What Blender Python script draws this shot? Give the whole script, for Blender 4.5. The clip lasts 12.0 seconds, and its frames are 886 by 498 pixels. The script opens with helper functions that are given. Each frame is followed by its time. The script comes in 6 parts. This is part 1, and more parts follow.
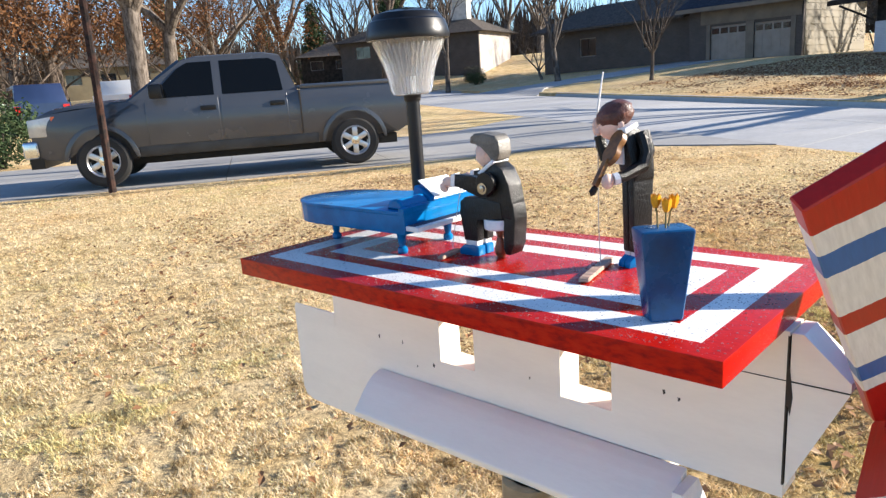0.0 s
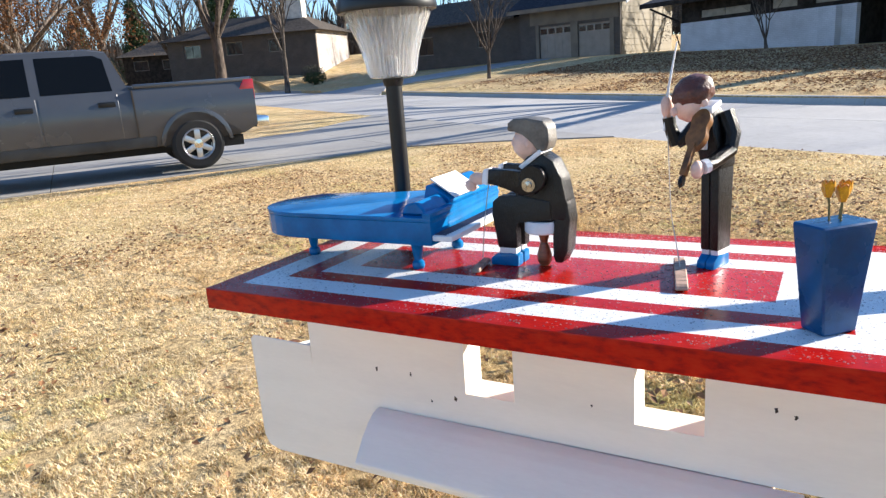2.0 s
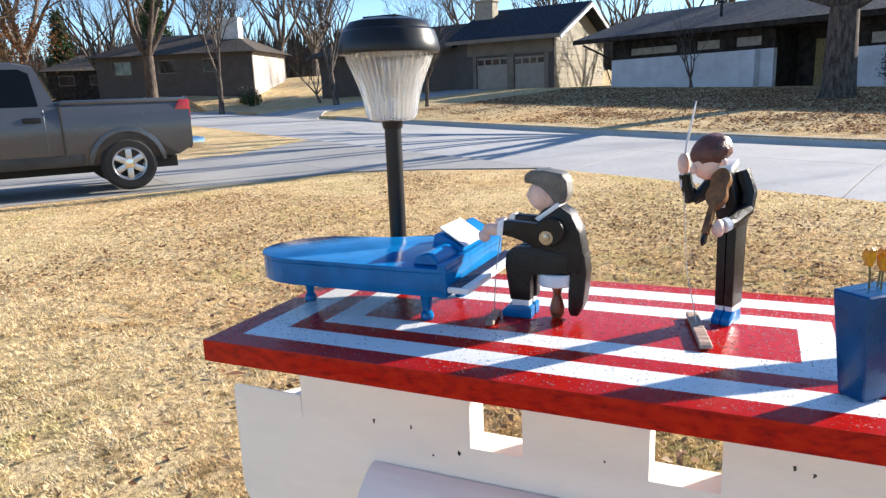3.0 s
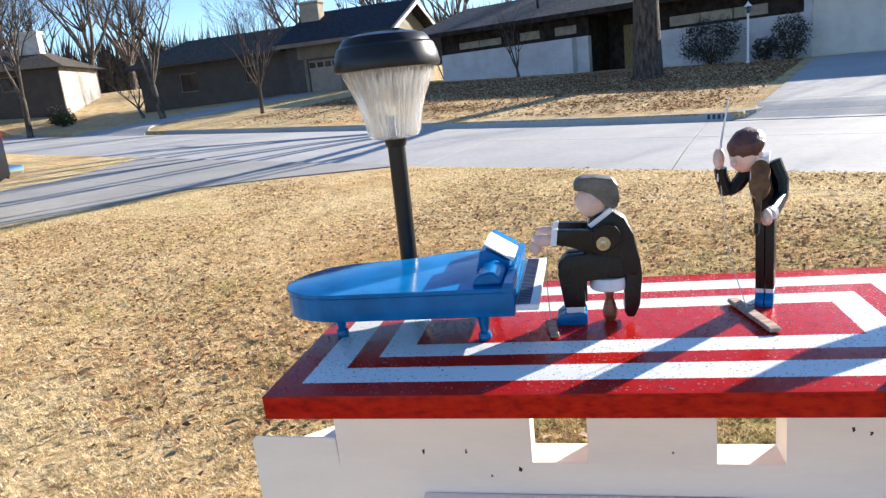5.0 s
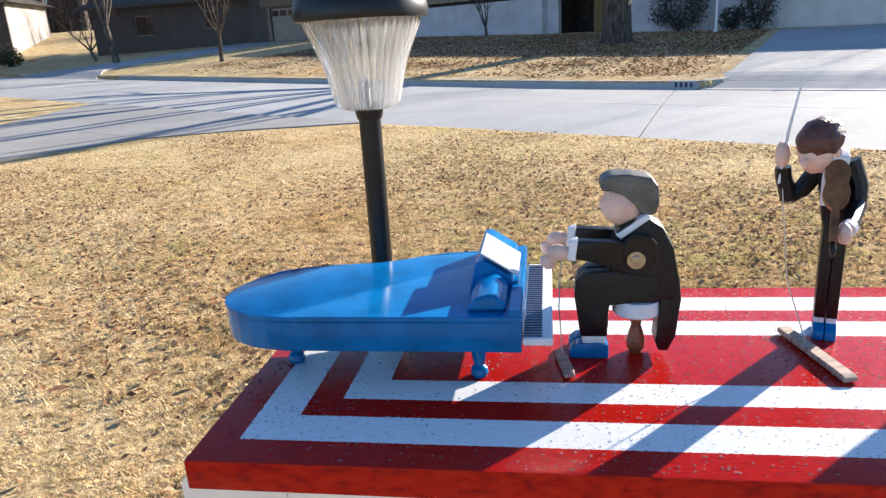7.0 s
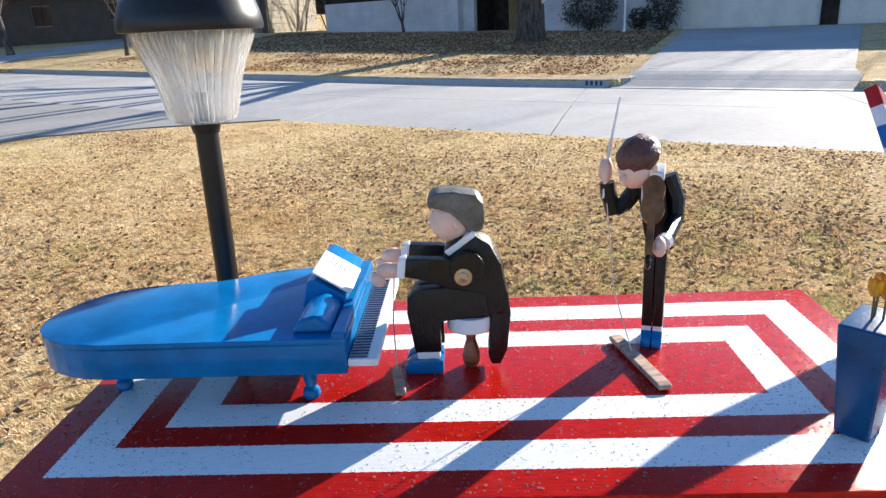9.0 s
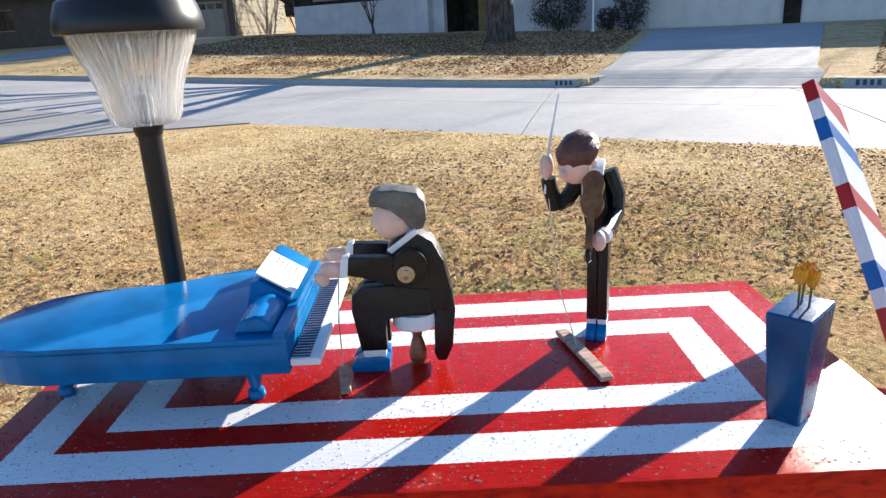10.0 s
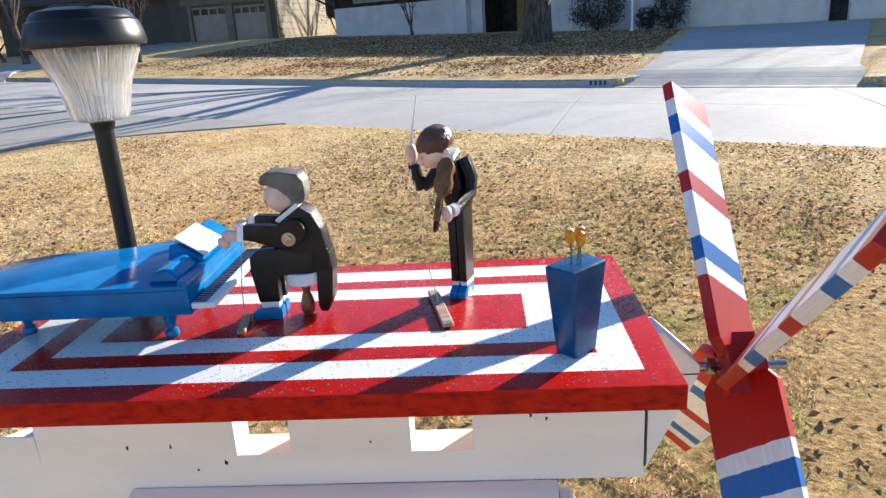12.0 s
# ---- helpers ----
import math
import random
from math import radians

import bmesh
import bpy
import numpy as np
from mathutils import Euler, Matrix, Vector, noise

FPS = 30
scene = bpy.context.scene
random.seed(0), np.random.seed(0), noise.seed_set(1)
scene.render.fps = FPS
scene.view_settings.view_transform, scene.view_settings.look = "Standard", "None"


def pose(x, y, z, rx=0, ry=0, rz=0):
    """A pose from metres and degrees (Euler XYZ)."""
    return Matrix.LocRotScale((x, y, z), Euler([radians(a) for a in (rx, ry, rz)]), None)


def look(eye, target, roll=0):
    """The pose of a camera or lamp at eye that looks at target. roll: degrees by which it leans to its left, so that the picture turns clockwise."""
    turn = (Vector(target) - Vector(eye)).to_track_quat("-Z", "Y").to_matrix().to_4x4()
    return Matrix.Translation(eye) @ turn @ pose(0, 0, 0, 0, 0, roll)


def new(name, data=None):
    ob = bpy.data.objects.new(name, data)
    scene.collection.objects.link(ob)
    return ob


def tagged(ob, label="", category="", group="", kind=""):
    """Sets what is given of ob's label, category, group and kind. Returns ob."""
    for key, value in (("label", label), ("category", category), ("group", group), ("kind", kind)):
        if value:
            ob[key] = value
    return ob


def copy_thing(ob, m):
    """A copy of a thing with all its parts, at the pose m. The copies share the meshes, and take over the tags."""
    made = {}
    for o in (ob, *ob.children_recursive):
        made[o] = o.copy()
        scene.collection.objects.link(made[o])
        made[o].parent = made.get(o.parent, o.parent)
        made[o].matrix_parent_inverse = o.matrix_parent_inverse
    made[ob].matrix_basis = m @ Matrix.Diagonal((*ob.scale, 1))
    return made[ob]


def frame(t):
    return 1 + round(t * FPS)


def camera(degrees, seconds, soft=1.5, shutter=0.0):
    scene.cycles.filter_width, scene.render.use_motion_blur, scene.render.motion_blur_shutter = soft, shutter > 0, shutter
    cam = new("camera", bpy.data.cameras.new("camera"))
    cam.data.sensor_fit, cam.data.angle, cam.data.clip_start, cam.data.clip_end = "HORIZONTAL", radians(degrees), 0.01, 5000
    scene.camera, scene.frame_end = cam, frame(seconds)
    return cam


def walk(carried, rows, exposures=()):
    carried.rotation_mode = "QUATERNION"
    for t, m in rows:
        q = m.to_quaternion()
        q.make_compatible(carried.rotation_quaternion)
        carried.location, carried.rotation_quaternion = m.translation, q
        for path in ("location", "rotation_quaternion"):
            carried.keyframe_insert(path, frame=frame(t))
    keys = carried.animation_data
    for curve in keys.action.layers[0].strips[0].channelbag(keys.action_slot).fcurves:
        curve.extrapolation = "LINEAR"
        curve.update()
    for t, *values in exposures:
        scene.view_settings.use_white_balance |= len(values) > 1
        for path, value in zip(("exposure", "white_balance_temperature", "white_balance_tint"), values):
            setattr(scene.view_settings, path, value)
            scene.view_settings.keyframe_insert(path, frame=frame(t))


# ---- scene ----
cam = camera(64.8, 12.0, 1.35)
PATH = [
    (0, (0.476, -0.459, 1.317), (-0.85, 0.964, 0.852), -3.9),
    (0.5, (0.418, -0.455, 1.304), (-0.848, 1.032, 0.869), -5.0),
    (1, (0.346, -0.452, 1.301), (-0.838, 1.093, 0.841), -5.6),
    (1.5, (0.286, -0.445, 1.305), (-0.77, 1.192, 0.851), -6.0),
    (2, (0.234, -0.455, 1.307), (-0.742, 1.219, 0.811), -4.3),
    (2.5, (0.192, -0.462, 1.317), (-0.732, 1.252, 0.862), -3.7),
    (2.7, (0.178, -0.465, 1.324), (-0.694, 1.281, 0.886), -2.9),
    (4.3, (0.035, -0.494, 1.344), (-0.586, 1.358, 0.914), -4.4),
    (4.5, (0.007, -0.501, 1.351), (-0.54, 1.374, 0.924), -5.1),
    (5, (-0.03, -0.502, 1.358), (-0.438, 1.4, 0.893), -5.9),
    (5.5, (-0.054, -0.459, 1.368), (-0.428, 1.446, 0.885), -6.0),
    (6, (-0.078, -0.385, 1.362), (-0.45, 1.5, 0.809), -5.4),
    (6.5, (-0.087, -0.365, 1.361), (-0.422, 1.514, 0.765), -3.5),
    (7, (-0.078, -0.351, 1.361), (-0.38, 1.537, 0.774), -3.4),
    (7.5, (-0.055, -0.34, 1.361), (-0.273, 1.557, 0.767), -2.9),
    (7.7, (-0.043, -0.34, 1.363), (-0.24, 1.56, 0.771), -2.9),
    (9.3, (-0.007, -0.336, 1.372), (-0.07, 1.568, 0.763), -2.7),
    (9.5, (-0.004, -0.337, 1.371), (-0.055, 1.568, 0.762), -2.9),
    (10, (0.014, -0.34, 1.369), (0.004, 1.565, 0.762), -3.0),
    (10.5, (0.036, -0.363, 1.375), (-0.023, 1.547, 0.785), -4.4),
    (11, (0.081, -0.402, 1.377), (0.023, 1.516, 0.811), -4.7),
    (11.5, (0.124, -0.432, 1.374), (0.079, 1.488, 0.815), -4.4),
    (12, (0.163, -0.464, 1.373), (0.041, 1.44, 0.773), -3.5),
]
walk(cam, [(t, look(eye, target, roll)) for t, eye, target, roll in PATH], [(0.0, 1.45), (2.7, 1.45), (5.0, 1.44), (9.3, 1.38), (12.0, 1.36)])

# ---- light ----
SUN_TO = Vector((0.66, 0.75, 0.0)).normalized()
ELEV = math.radians(19.0)
world = bpy.data.worlds.new("world")
world.use_nodes = True
scene.world = world
wn = world.node_tree.nodes
sky = wn.new("ShaderNodeTexSky")
sky.sky_type = "NISHITA"
sky.sun_disc = False
sky.sun_elevation = ELEV
sky.sun_rotation = math.atan2(SUN_TO.x, SUN_TO.y)
sky.air_density, sky.dust_density, sky.ozone_density = 0.9, 0.05, 3.0
wn["Background"].inputs["Strength"].default_value = 0.085
clear = wn.new("ShaderNodeMix")
clear.data_type, clear.blend_type = "RGBA", "MULTIPLY"
clear.inputs["Factor"].default_value = 1.0
clear.inputs[7].default_value = (0.90, 0.985, 1.10, 1)
world.node_tree.links.new(sky.outputs[0], clear.inputs[6])
world.node_tree.links.new(clear.outputs[2], wn["Background"].inputs["Color"])
sun_data = bpy.data.lights.new("sun", "SUN")
sun_data.energy, sun_data.angle, sun_data.color = 5.0, math.radians(0.4), (1.0, 0.915, 0.80)
sun = new("sun", sun_data)
sun.matrix_world = look(SUN_TO * 60 * math.cos(ELEV) + Vector((0, 0, 60 * math.sin(ELEV))), (0, 0, 0))


# ---- materials ----
def nodes_of(name):
    m = bpy.data.materials.new(name)
    m.use_nodes = True
    t = m.node_tree
    return m, t, t.nodes["Principled BSDF"], t.links


def noise_node(t, scale, detail=4.0, rough=0.55, coords="Object", stretch=None):
    c = t.nodes.new("ShaderNodeTexCoord")
    n = t.nodes.new("ShaderNodeTexNoise")
    n.inputs["Scale"].default_value, n.inputs["Detail"].default_value, n.inputs["Roughness"].default_value = scale, detail, rough
    src = c.outputs[coords]
    if stretch:
        mp = t.nodes.new("ShaderNodeMapping")
        mp.inputs["Scale"].default_value = stretch
        t.links.new(src, mp.inputs["Vector"])
        src = mp.outputs["Vector"]
    t.links.new(src, n.inputs["Vector"])
    return n


def ramp(t, fac, stops):
    r = t.nodes.new("ShaderNodeValToRGB")
    e = r.color_ramp.elements
    while len(e) < len(stops):
        e.new(0.5)
    for k, (p, c) in zip(e, stops):
        k.position, k.color = p, (*c, 1)
    t.links.new(fac, r.inputs["Fac"])
    return r.outputs["Color"]


def mixed(t, fac, a, b, blend="MIX"):
    m = t.nodes.new("ShaderNodeMix")
    m.data_type, m.blend_type = "RGBA", blend
    for sock, v in ((m.inputs["Factor"], fac), (m.inputs[6], a), (m.inputs[7], b)):
        if isinstance(v, (int, float)):
            sock.default_value = v
        elif isinstance(v, tuple):
            sock.default_value = (*v, 1)
        else:
            t.links.new(v, sock)
    return m.outputs[2]


def math_node(t, op, a, b=0.0, c=0.0):
    n = t.nodes.new("ShaderNodeMath")
    n.operation = op
    for sock, v in zip(n.inputs, (a, b, c)):
        if isinstance(v, (int, float)):
            sock.default_value = v
        else:
            t.links.new(v, sock)
    return n.outputs[0]


def bump_to(t, bsdf, height, strength, distance):
    b = t.nodes.new("ShaderNodeBump")
    b.inputs["Strength"].default_value, b.inputs["Distance"].default_value = strength, distance
    t.links.new(height, b.inputs["Height"])
    t.links.new(b.outputs["Normal"], bsdf.inputs["Normal"])


def plain(name, color, rough=0.6, metal=0.0, fine=120.0, coarse=9.0, vary=0.18, bump=0.15, depth=0.001, stretch=None, dark=None, spec=0.5, coat=0.0):
    """Base colour with grain at two scales, a little relief and uneven gloss."""
    m, t, b, ln = nodes_of(name)
    n1, n2 = noise_node(t, fine, 3, stretch=stretch), noise_node(t, coarse, 5, stretch=stretch)
    lo = dark or tuple(c * (1 - 2.2 * vary) for c in color)
    hi = tuple(min(1, c * (1 + vary)) for c in color)
    c1 = ramp(t, n2.outputs["Fac"], ((0.3, lo), (0.55, color), (0.8, hi)))
    c2 = ramp(t, n1.outputs["Fac"], ((0.3, (1 - vary,) * 3), (0.7, (1, 1, 1))))
    ln.new(mixed(t, 0.8, c1, c2, "MULTIPLY"), b.inputs["Base Color"])
    r = t.nodes.new("ShaderNodeMapRange")
    r.inputs["To Min"].default_value, r.inputs["To Max"].default_value = rough * 0.8, min(1, rough * 1.2)
    ln.new(n2.outputs["Fac"], r.inputs["Value"])
    ln.new(r.outputs["Result"], b.inputs["Roughness"])
    b.inputs["Metallic"].default_value, b.inputs["Specular IOR Level"].default_value = metal, spec
    b.inputs["Coat Weight"].default_value, b.inputs["Coat Roughness"].default_value = coat, 0.08
    if bump:
        bump_to(t, b, n1.outputs["Fac"], bump, depth)
    return m


def two_tone(name, a, b_, scale, lo=0.4, hi=0.6, rough=0.9, fine=60.0, bump=0.5, depth=0.01, c_=None, stretch=None):
    m, t, b, ln = nodes_of(name)
    n1, n2 = noise_node(t, scale, 6, 0.65, stretch=stretch), noise_node(t, fine, 4, stretch=stretch)
    col = ramp(t, n1.outputs["Fac"], ((lo, a), (hi, b_)) if c_ is None else ((lo, a), ((lo + hi) / 2, c_), (hi, b_)))
    g = ramp(t, n2.outputs["Fac"], ((0.3, (0.55,) * 3), (0.7, (1.1,) * 3)))
    ln.new(mixed(t, 0.85, col, g, "MULTIPLY"), b.inputs["Base Color"])
    b.inputs["Roughness"].default_value = rough
    b.inputs["Specular IOR Level"].default_value = 0.2
    bump_to(t, b, n2.outputs["Fac"], bump, depth)
    return m


BOARD_L, BOARD_W, BOARD_T, TOP = 0.307, 0.305, 0.021, 1.115
RED, WHITE, BLUE = (0.46, 0.010, 0.004), (0.80, 0.80, 0.79), (0.012, 0.13, 0.42)


def board_paint():
    """Gloss red with two white rings that follow the edge, brushed by hand, specked with droplets."""
    m, t, b, ln = nodes_of("board_paint")
    c = t.nodes.new("ShaderNodeTexCoord")
    s = t.nodes.new("ShaderNodeSeparateXYZ")
    ln.new(c.outputs["Object"], s.inputs[0])
    wob = math_node(t, "MULTIPLY", math_node(t, "SUBTRACT", noise_node(t, 260, 3).outputs["Fac"], 0.5), 0.0022)
    dx = math_node(t, "SUBTRACT", BOARD_L, math_node(t, "ABSOLUTE", s.outputs[0]))
    dy = math_node(t, "SUBTRACT", BOARD_W / 2, math_node(t, "ABSOLUTE", s.outputs[1]))
    d = math_node(t, "ADD", math_node(t, "MINIMUM", dx, dy), wob)
    rings = []
    for lo, hi in ((0.026, 0.057), (0.081, 0.110)):
        rings.append(math_node(t, "MULTIPLY", math_node(t, "GREATER_THAN", d, lo), math_node(t, "LESS_THAN", d, hi)))
    ring = math_node(t, "MULTIPLY", math_node(t, "ADD", *rings), math_node(t, "GREATER_THAN", s.outputs[2], -0.002))
    grain = noise_node(t, 60, 6, 0.6, stretch=(1.2, 14, 3))
    fine = noise_node(t, 700, 2)
    red = ramp(t, grain.outputs["Fac"], ((0.32, (0.22, 0.003, 0.006)), (0.52, RED), (0.85, (0.54, 0.026, 0.010))))
    white = ramp(t, grain.outputs["Fac"], ((0.25, (0.66, 0.65, 0.64)), (0.5, WHITE), (0.8, (0.86, 0.86, 0.85))))
    chips = noise_node(t, 90, 5, 0.75)
    chip = ramp(t, chips.outputs["Fac"], ((0.73, (0, 0, 0)), (0.76, (1, 1, 1))))
    col = mixed(t, ring, red, white)
    ln.new(mixed(t, math_node(t, "MULTIPLY", chip, 0.55), col, (0.28, 0.2, 0.19)), b.inputs["Base Color"])
    b.inputs["Roughness"].default_value, b.inputs["Specular IOR Level"].default_value = 0.15, 0.16
    drops = t.nodes.new("ShaderNodeTexVoronoi")
    drops.inputs["Scale"].default_value = 330
    ln.new(c.outputs["Object"], drops.inputs["Vector"])
    patch = ramp(t, noise_node(t, 14, 3).outputs["Fac"], ((0.42, (0, 0, 0)), (0.62, (1, 1, 1))))
    bead = math_node(t, "MULTIPLY", math_node(t, "LESS_THAN", drops.outputs["Distance"], 0.24), patch)
    h = math_node(t, "ADD", math_node(t, "MULTIPLY", grain.outputs["Fac"], 0.5), math_node(t, "MULTIPLY", bead, 0.8))
    h = math_node(t, "ADD", h, math_node(t, "MULTIPLY", fine.outputs["Fac"], 0.18))
    bump_to(t, b, h, 0.45, 0.001)
    return m


def blade_paint():
    """Bands of red, white and blue along the blade, a little aslant."""
    m, t, b, ln = nodes_of("blade_paint")
    c = t.nodes.new("ShaderNodeTexCoord")
    s = t.nodes.new("ShaderNodeSeparateXYZ")
    ln.new(c.outputs["Object"], s.inputs[0])
    wob = math_node(t, "MULTIPLY", math_node(t, "SUBTRACT", noise_node(t, 120, 3).outputs["Fac"], 0.5), 0.003)
    r = math_node(t, "ADD", math_node(t, "ADD", s.outputs[2], wob), math_node(t, "MULTIPLY", s.outputs[0], 0.16))
    k = t.nodes.new("ShaderNodeValToRGB")
    k.color_ramp.interpolation = "CONSTANT"
    bands = ((0.0, RED), (0.074, WHITE), (0.092, BLUE), (0.117, WHITE), (0.169, RED), (0.195, WHITE), (0.243, BLUE), (0.267, WHITE), (0.288, RED))
    e = k.color_ramp.elements
    while len(e) < len(bands):
        e.new(0.5)
    for el, (p, col) in zip(e, bands):
        el.position, el.color = p / 0.32, (*col, 1)
    ln.new(math_node(t, "DIVIDE", r, 0.32), k.inputs["Fac"])
    n = noise_node(t, 40, 5, 0.6, stretch=(8, 8, 1))
    g = ramp(t, n.outputs["Fac"], ((0.3, (0.8,) * 3), (0.7, (1.05,) * 3)))
    ln.new(mixed(t, 0.8, k.outputs["Color"], g, "MULTIPLY"), b.inputs["Base Color"])
    b.inputs["Roughness"].default_value = 0.35
    bump_to(t, b, n.outputs["Fac"], 0.3, 0.0006)
    return m


def concrete(name, color, joint_dark=0.0):
    m, t, b, ln = nodes_of(name)
    n1, n2, n3 = noise_node(t, 0.35, 6, 0.6), noise_node(t, 9, 5, 0.7), noise_node(t, 160, 3)
    base = ramp(t, n1.outputs["Fac"], ((0.3, tuple(c * 0.82 for c in color)), (0.7, tuple(min(1, c * 1.1) for c in color))))
    st = ramp(t, n2.outputs["Fac"], ((0.3, (0.8, 0.79, 0.77)), (0.55, (1, 1, 1))))
    g = ramp(t, n3.outputs["Fac"], ((0.3, (0.82,) * 3), (0.7, (1.06,) * 3)))
    ln.new(mixed(t, 0.9, mixed(t, 0.7, base, st, "MULTIPLY"), g, "MULTIPLY"), b.inputs["Base Color"])
    b.inputs["Roughness"].default_value = 0.85
    bump_to(t, b, n3.outputs["Fac"], 0.4, 0.004)
    return m


def worn_turf(t, color):
    """The middle of the lawn is thinner and browner, with some green left."""
    c = t.nodes.new("ShaderNodeTexCoord")
    mp = t.nodes.new("ShaderNodeMapping")
    mp.inputs["Location"].default_value, mp.inputs["Scale"].default_value = (-3.5 / 9.0, -3.2 / 3.9, 0), (1 / 9.0, 1 / 3.9, 0)
    ln = t.links
    ln.new(c.outputs["Object"], mp.inputs["Vector"])
    far = t.nodes.new("ShaderNodeVectorMath")
    far.operation = "LENGTH"
    ln.new(mp.outputs["Vector"], far.inputs[0])
    n1, n2 = noise_node(t, 0.9, 5, 0.65), noise_node(t, 2.6, 4, 0.6)
    edge = math_node(t, "ADD", far.outputs["Value"], math_node(t, "MULTIPLY", math_node(t, "SUBTRACT", n1.outputs["Fac"], 0.5), 0.9))
    amount = ramp(t, edge, ((0.55, (1, 1, 1)), (1.0, (0, 0, 0))))
    tone = ramp(t, n2.outputs["Fac"], ((0.35, (0.64, 0.68, 0.46)), (0.5, (0.75, 0.67, 0.55)), (0.65, (0.84, 0.72, 0.61))))
    return mixed(t, 1.0, color, mixed(t, amount, (1.0, 1.0, 1.0), tone), "MULTIPLY")


def lawn_material():
    """Dormant straw-coloured turf with greener and browner patches."""
    m, t, b, ln = nodes_of("dormant_turf")
    big, mid, small = noise_node(t, 0.22, 4, 0.6), noise_node(t, 1.7, 6, 0.7), noise_node(t, 26, 6, 0.75)
    straw = ramp(t, mid.outputs["Fac"], ((0.3, (0.50, 0.37, 0.20)), (0.5, (0.76, 0.60, 0.36)), (0.72, (0.88, 0.75, 0.52))))
    tint = ramp(t, big.outputs["Fac"], ((0.36, (0.95, 0.93, 0.80)), (0.5, (1, 0.96, 0.90)), (0.65, (0.98, 0.84, 0.70))))
    fine = ramp(t, small.outputs["Fac"], ((0.30, (0.15, 0.125, 0.10)), (0.46, (0.72, 0.69, 0.65)), (0.66, (1.25, 1.25, 1.2))))
    ln.new(worn_turf(t, mixed(t, 1.0, mixed(t, 1.0, straw, tint, "MULTIPLY"), fine, "MULTIPLY")), b.inputs["Base Color"])
    b.inputs["Roughness"].default_value, b.inputs["Specular IOR Level"].default_value = 0.95, 0.1
    bump_to(t, b, small.outputs["Fac"], 0.9, 0.05)
    return m


def island_material(name, colors, rough=0.9, through_light=0.0, patches=False):
    """Picks a colour for each separate blade or leaf."""
    m, t, b, ln = nodes_of(name)
    g = t.nodes.new("ShaderNodeNewGeometry")
    stops = [(i / max(1, len(colors) - 1), c) for i, c in enumerate(colors)]
    color = ramp(t, g.outputs["Random Per Island"], stops)
    if patches:
        n1, n2 = noise_node(t, 0.55, 4, 0.6), noise_node(t, 6.5, 5, 0.65)
        wide = ramp(t, n1.outputs["Fac"], ((0.36, (0.84, 0.88, 0.68)), (0.45, (1, 1, 1)), (0.55, (1.06, 1.04, 1.02)), (0.66, (0.84, 0.72, 0.58))))
        close = ramp(t, n2.outputs["Fac"], ((0.36, (0.42, 0.37, 0.29)), (0.45, (0.98, 0.98, 0.97)), (0.62, (1.2, 1.19, 1.16))))
        color = worn_turf(t, mixed(t, 1.0, mixed(t, 1.0, color, wide, "MULTIPLY"), close, "MULTIPLY"))
    ln.new(color, b.inputs["Base Color"])
    b.inputs["Roughness"].default_value, b.inputs["Specular IOR Level"].default_value = rough, 0.15
    if through_light:
        tr = t.nodes.new("ShaderNodeBsdfTranslucent")
        ln.new(color, tr.inputs["Color"])
        mx = t.nodes.new("ShaderNodeMixShader")
        mx.inputs["Fac"].default_value = through_light
        ln.new(b.outputs[0], mx.inputs[1])
        ln.new(tr.outputs[0], mx.inputs[2])
        ln.new(mx.outputs[0], t.nodes["Material Output"].inputs["Surface"])
    return m


def glass_material(name, color=(1, 1, 1), rough=0.05, ior=1.45, milky=0.0):
    m, t, b, ln = nodes_of(name)
    b.inputs["Base Color"].default_value = (*color, 1)
    b.inputs["Roughness"].default_value, b.inputs["IOR"].default_value = rough, ior
    b.inputs["Transmission Weight"].default_value = 1.0
    if milky:
        tr = t.nodes.new("ShaderNodeBsdfTranslucent")
        tr.inputs["Color"].default_value = (*color, 1)
        mx = t.nodes.new("ShaderNodeMixShader")
        mx.inputs["Fac"].default_value = milky
        ln.new(b.outputs[0], mx.inputs[1])
        ln.new(tr.outputs[0], mx.inputs[2])
        ln.new(mx.outputs[0], t.nodes["Material Output"].inputs["Surface"])
    return m


def brick_wall(name, a, b_, mortar, scale=1.0):
    m, t, b, ln = nodes_of(name)
    c = t.nodes.new("ShaderNodeTexCoord")
    k = t.nodes.new("ShaderNodeTexBrick")
    k.inputs["Scale"].default_value = scale
    k.inputs["Brick Width"].default_value, k.inputs["Row Height"].default_value = 0.21, 0.075
    k.inputs["Mortar Size"].default_value = 0.008
    for key, v in (("Color1", a), ("Color2", b_), ("Mortar", mortar)):
        k.inputs[key].default_value = (*v, 1)
    mp = t.nodes.new("ShaderNodeMapping")
    mp.inputs["Rotation"].default_value = (math.pi / 2, 0, 0)
    ln.new(c.outputs["Object"], mp.inputs["Vector"])
    ln.new(mp.outputs["Vector"], k.inputs["Vector"])
    n = noise_node(t, 1.3, 5)
    g = ramp(t, n.outputs["Fac"], ((0.3, (0.75,) * 3), (0.7, (1.05,) * 3)))
    ln.new(mixed(t, 0.8, k.outputs["Color"], g, "MULTIPLY"), b.inputs["Base Color"])
    b.inputs["Roughness"].default_value = 0.9
    bump_to(t, b, k.outputs["Fac"], -0.4, 0.01)
    return m


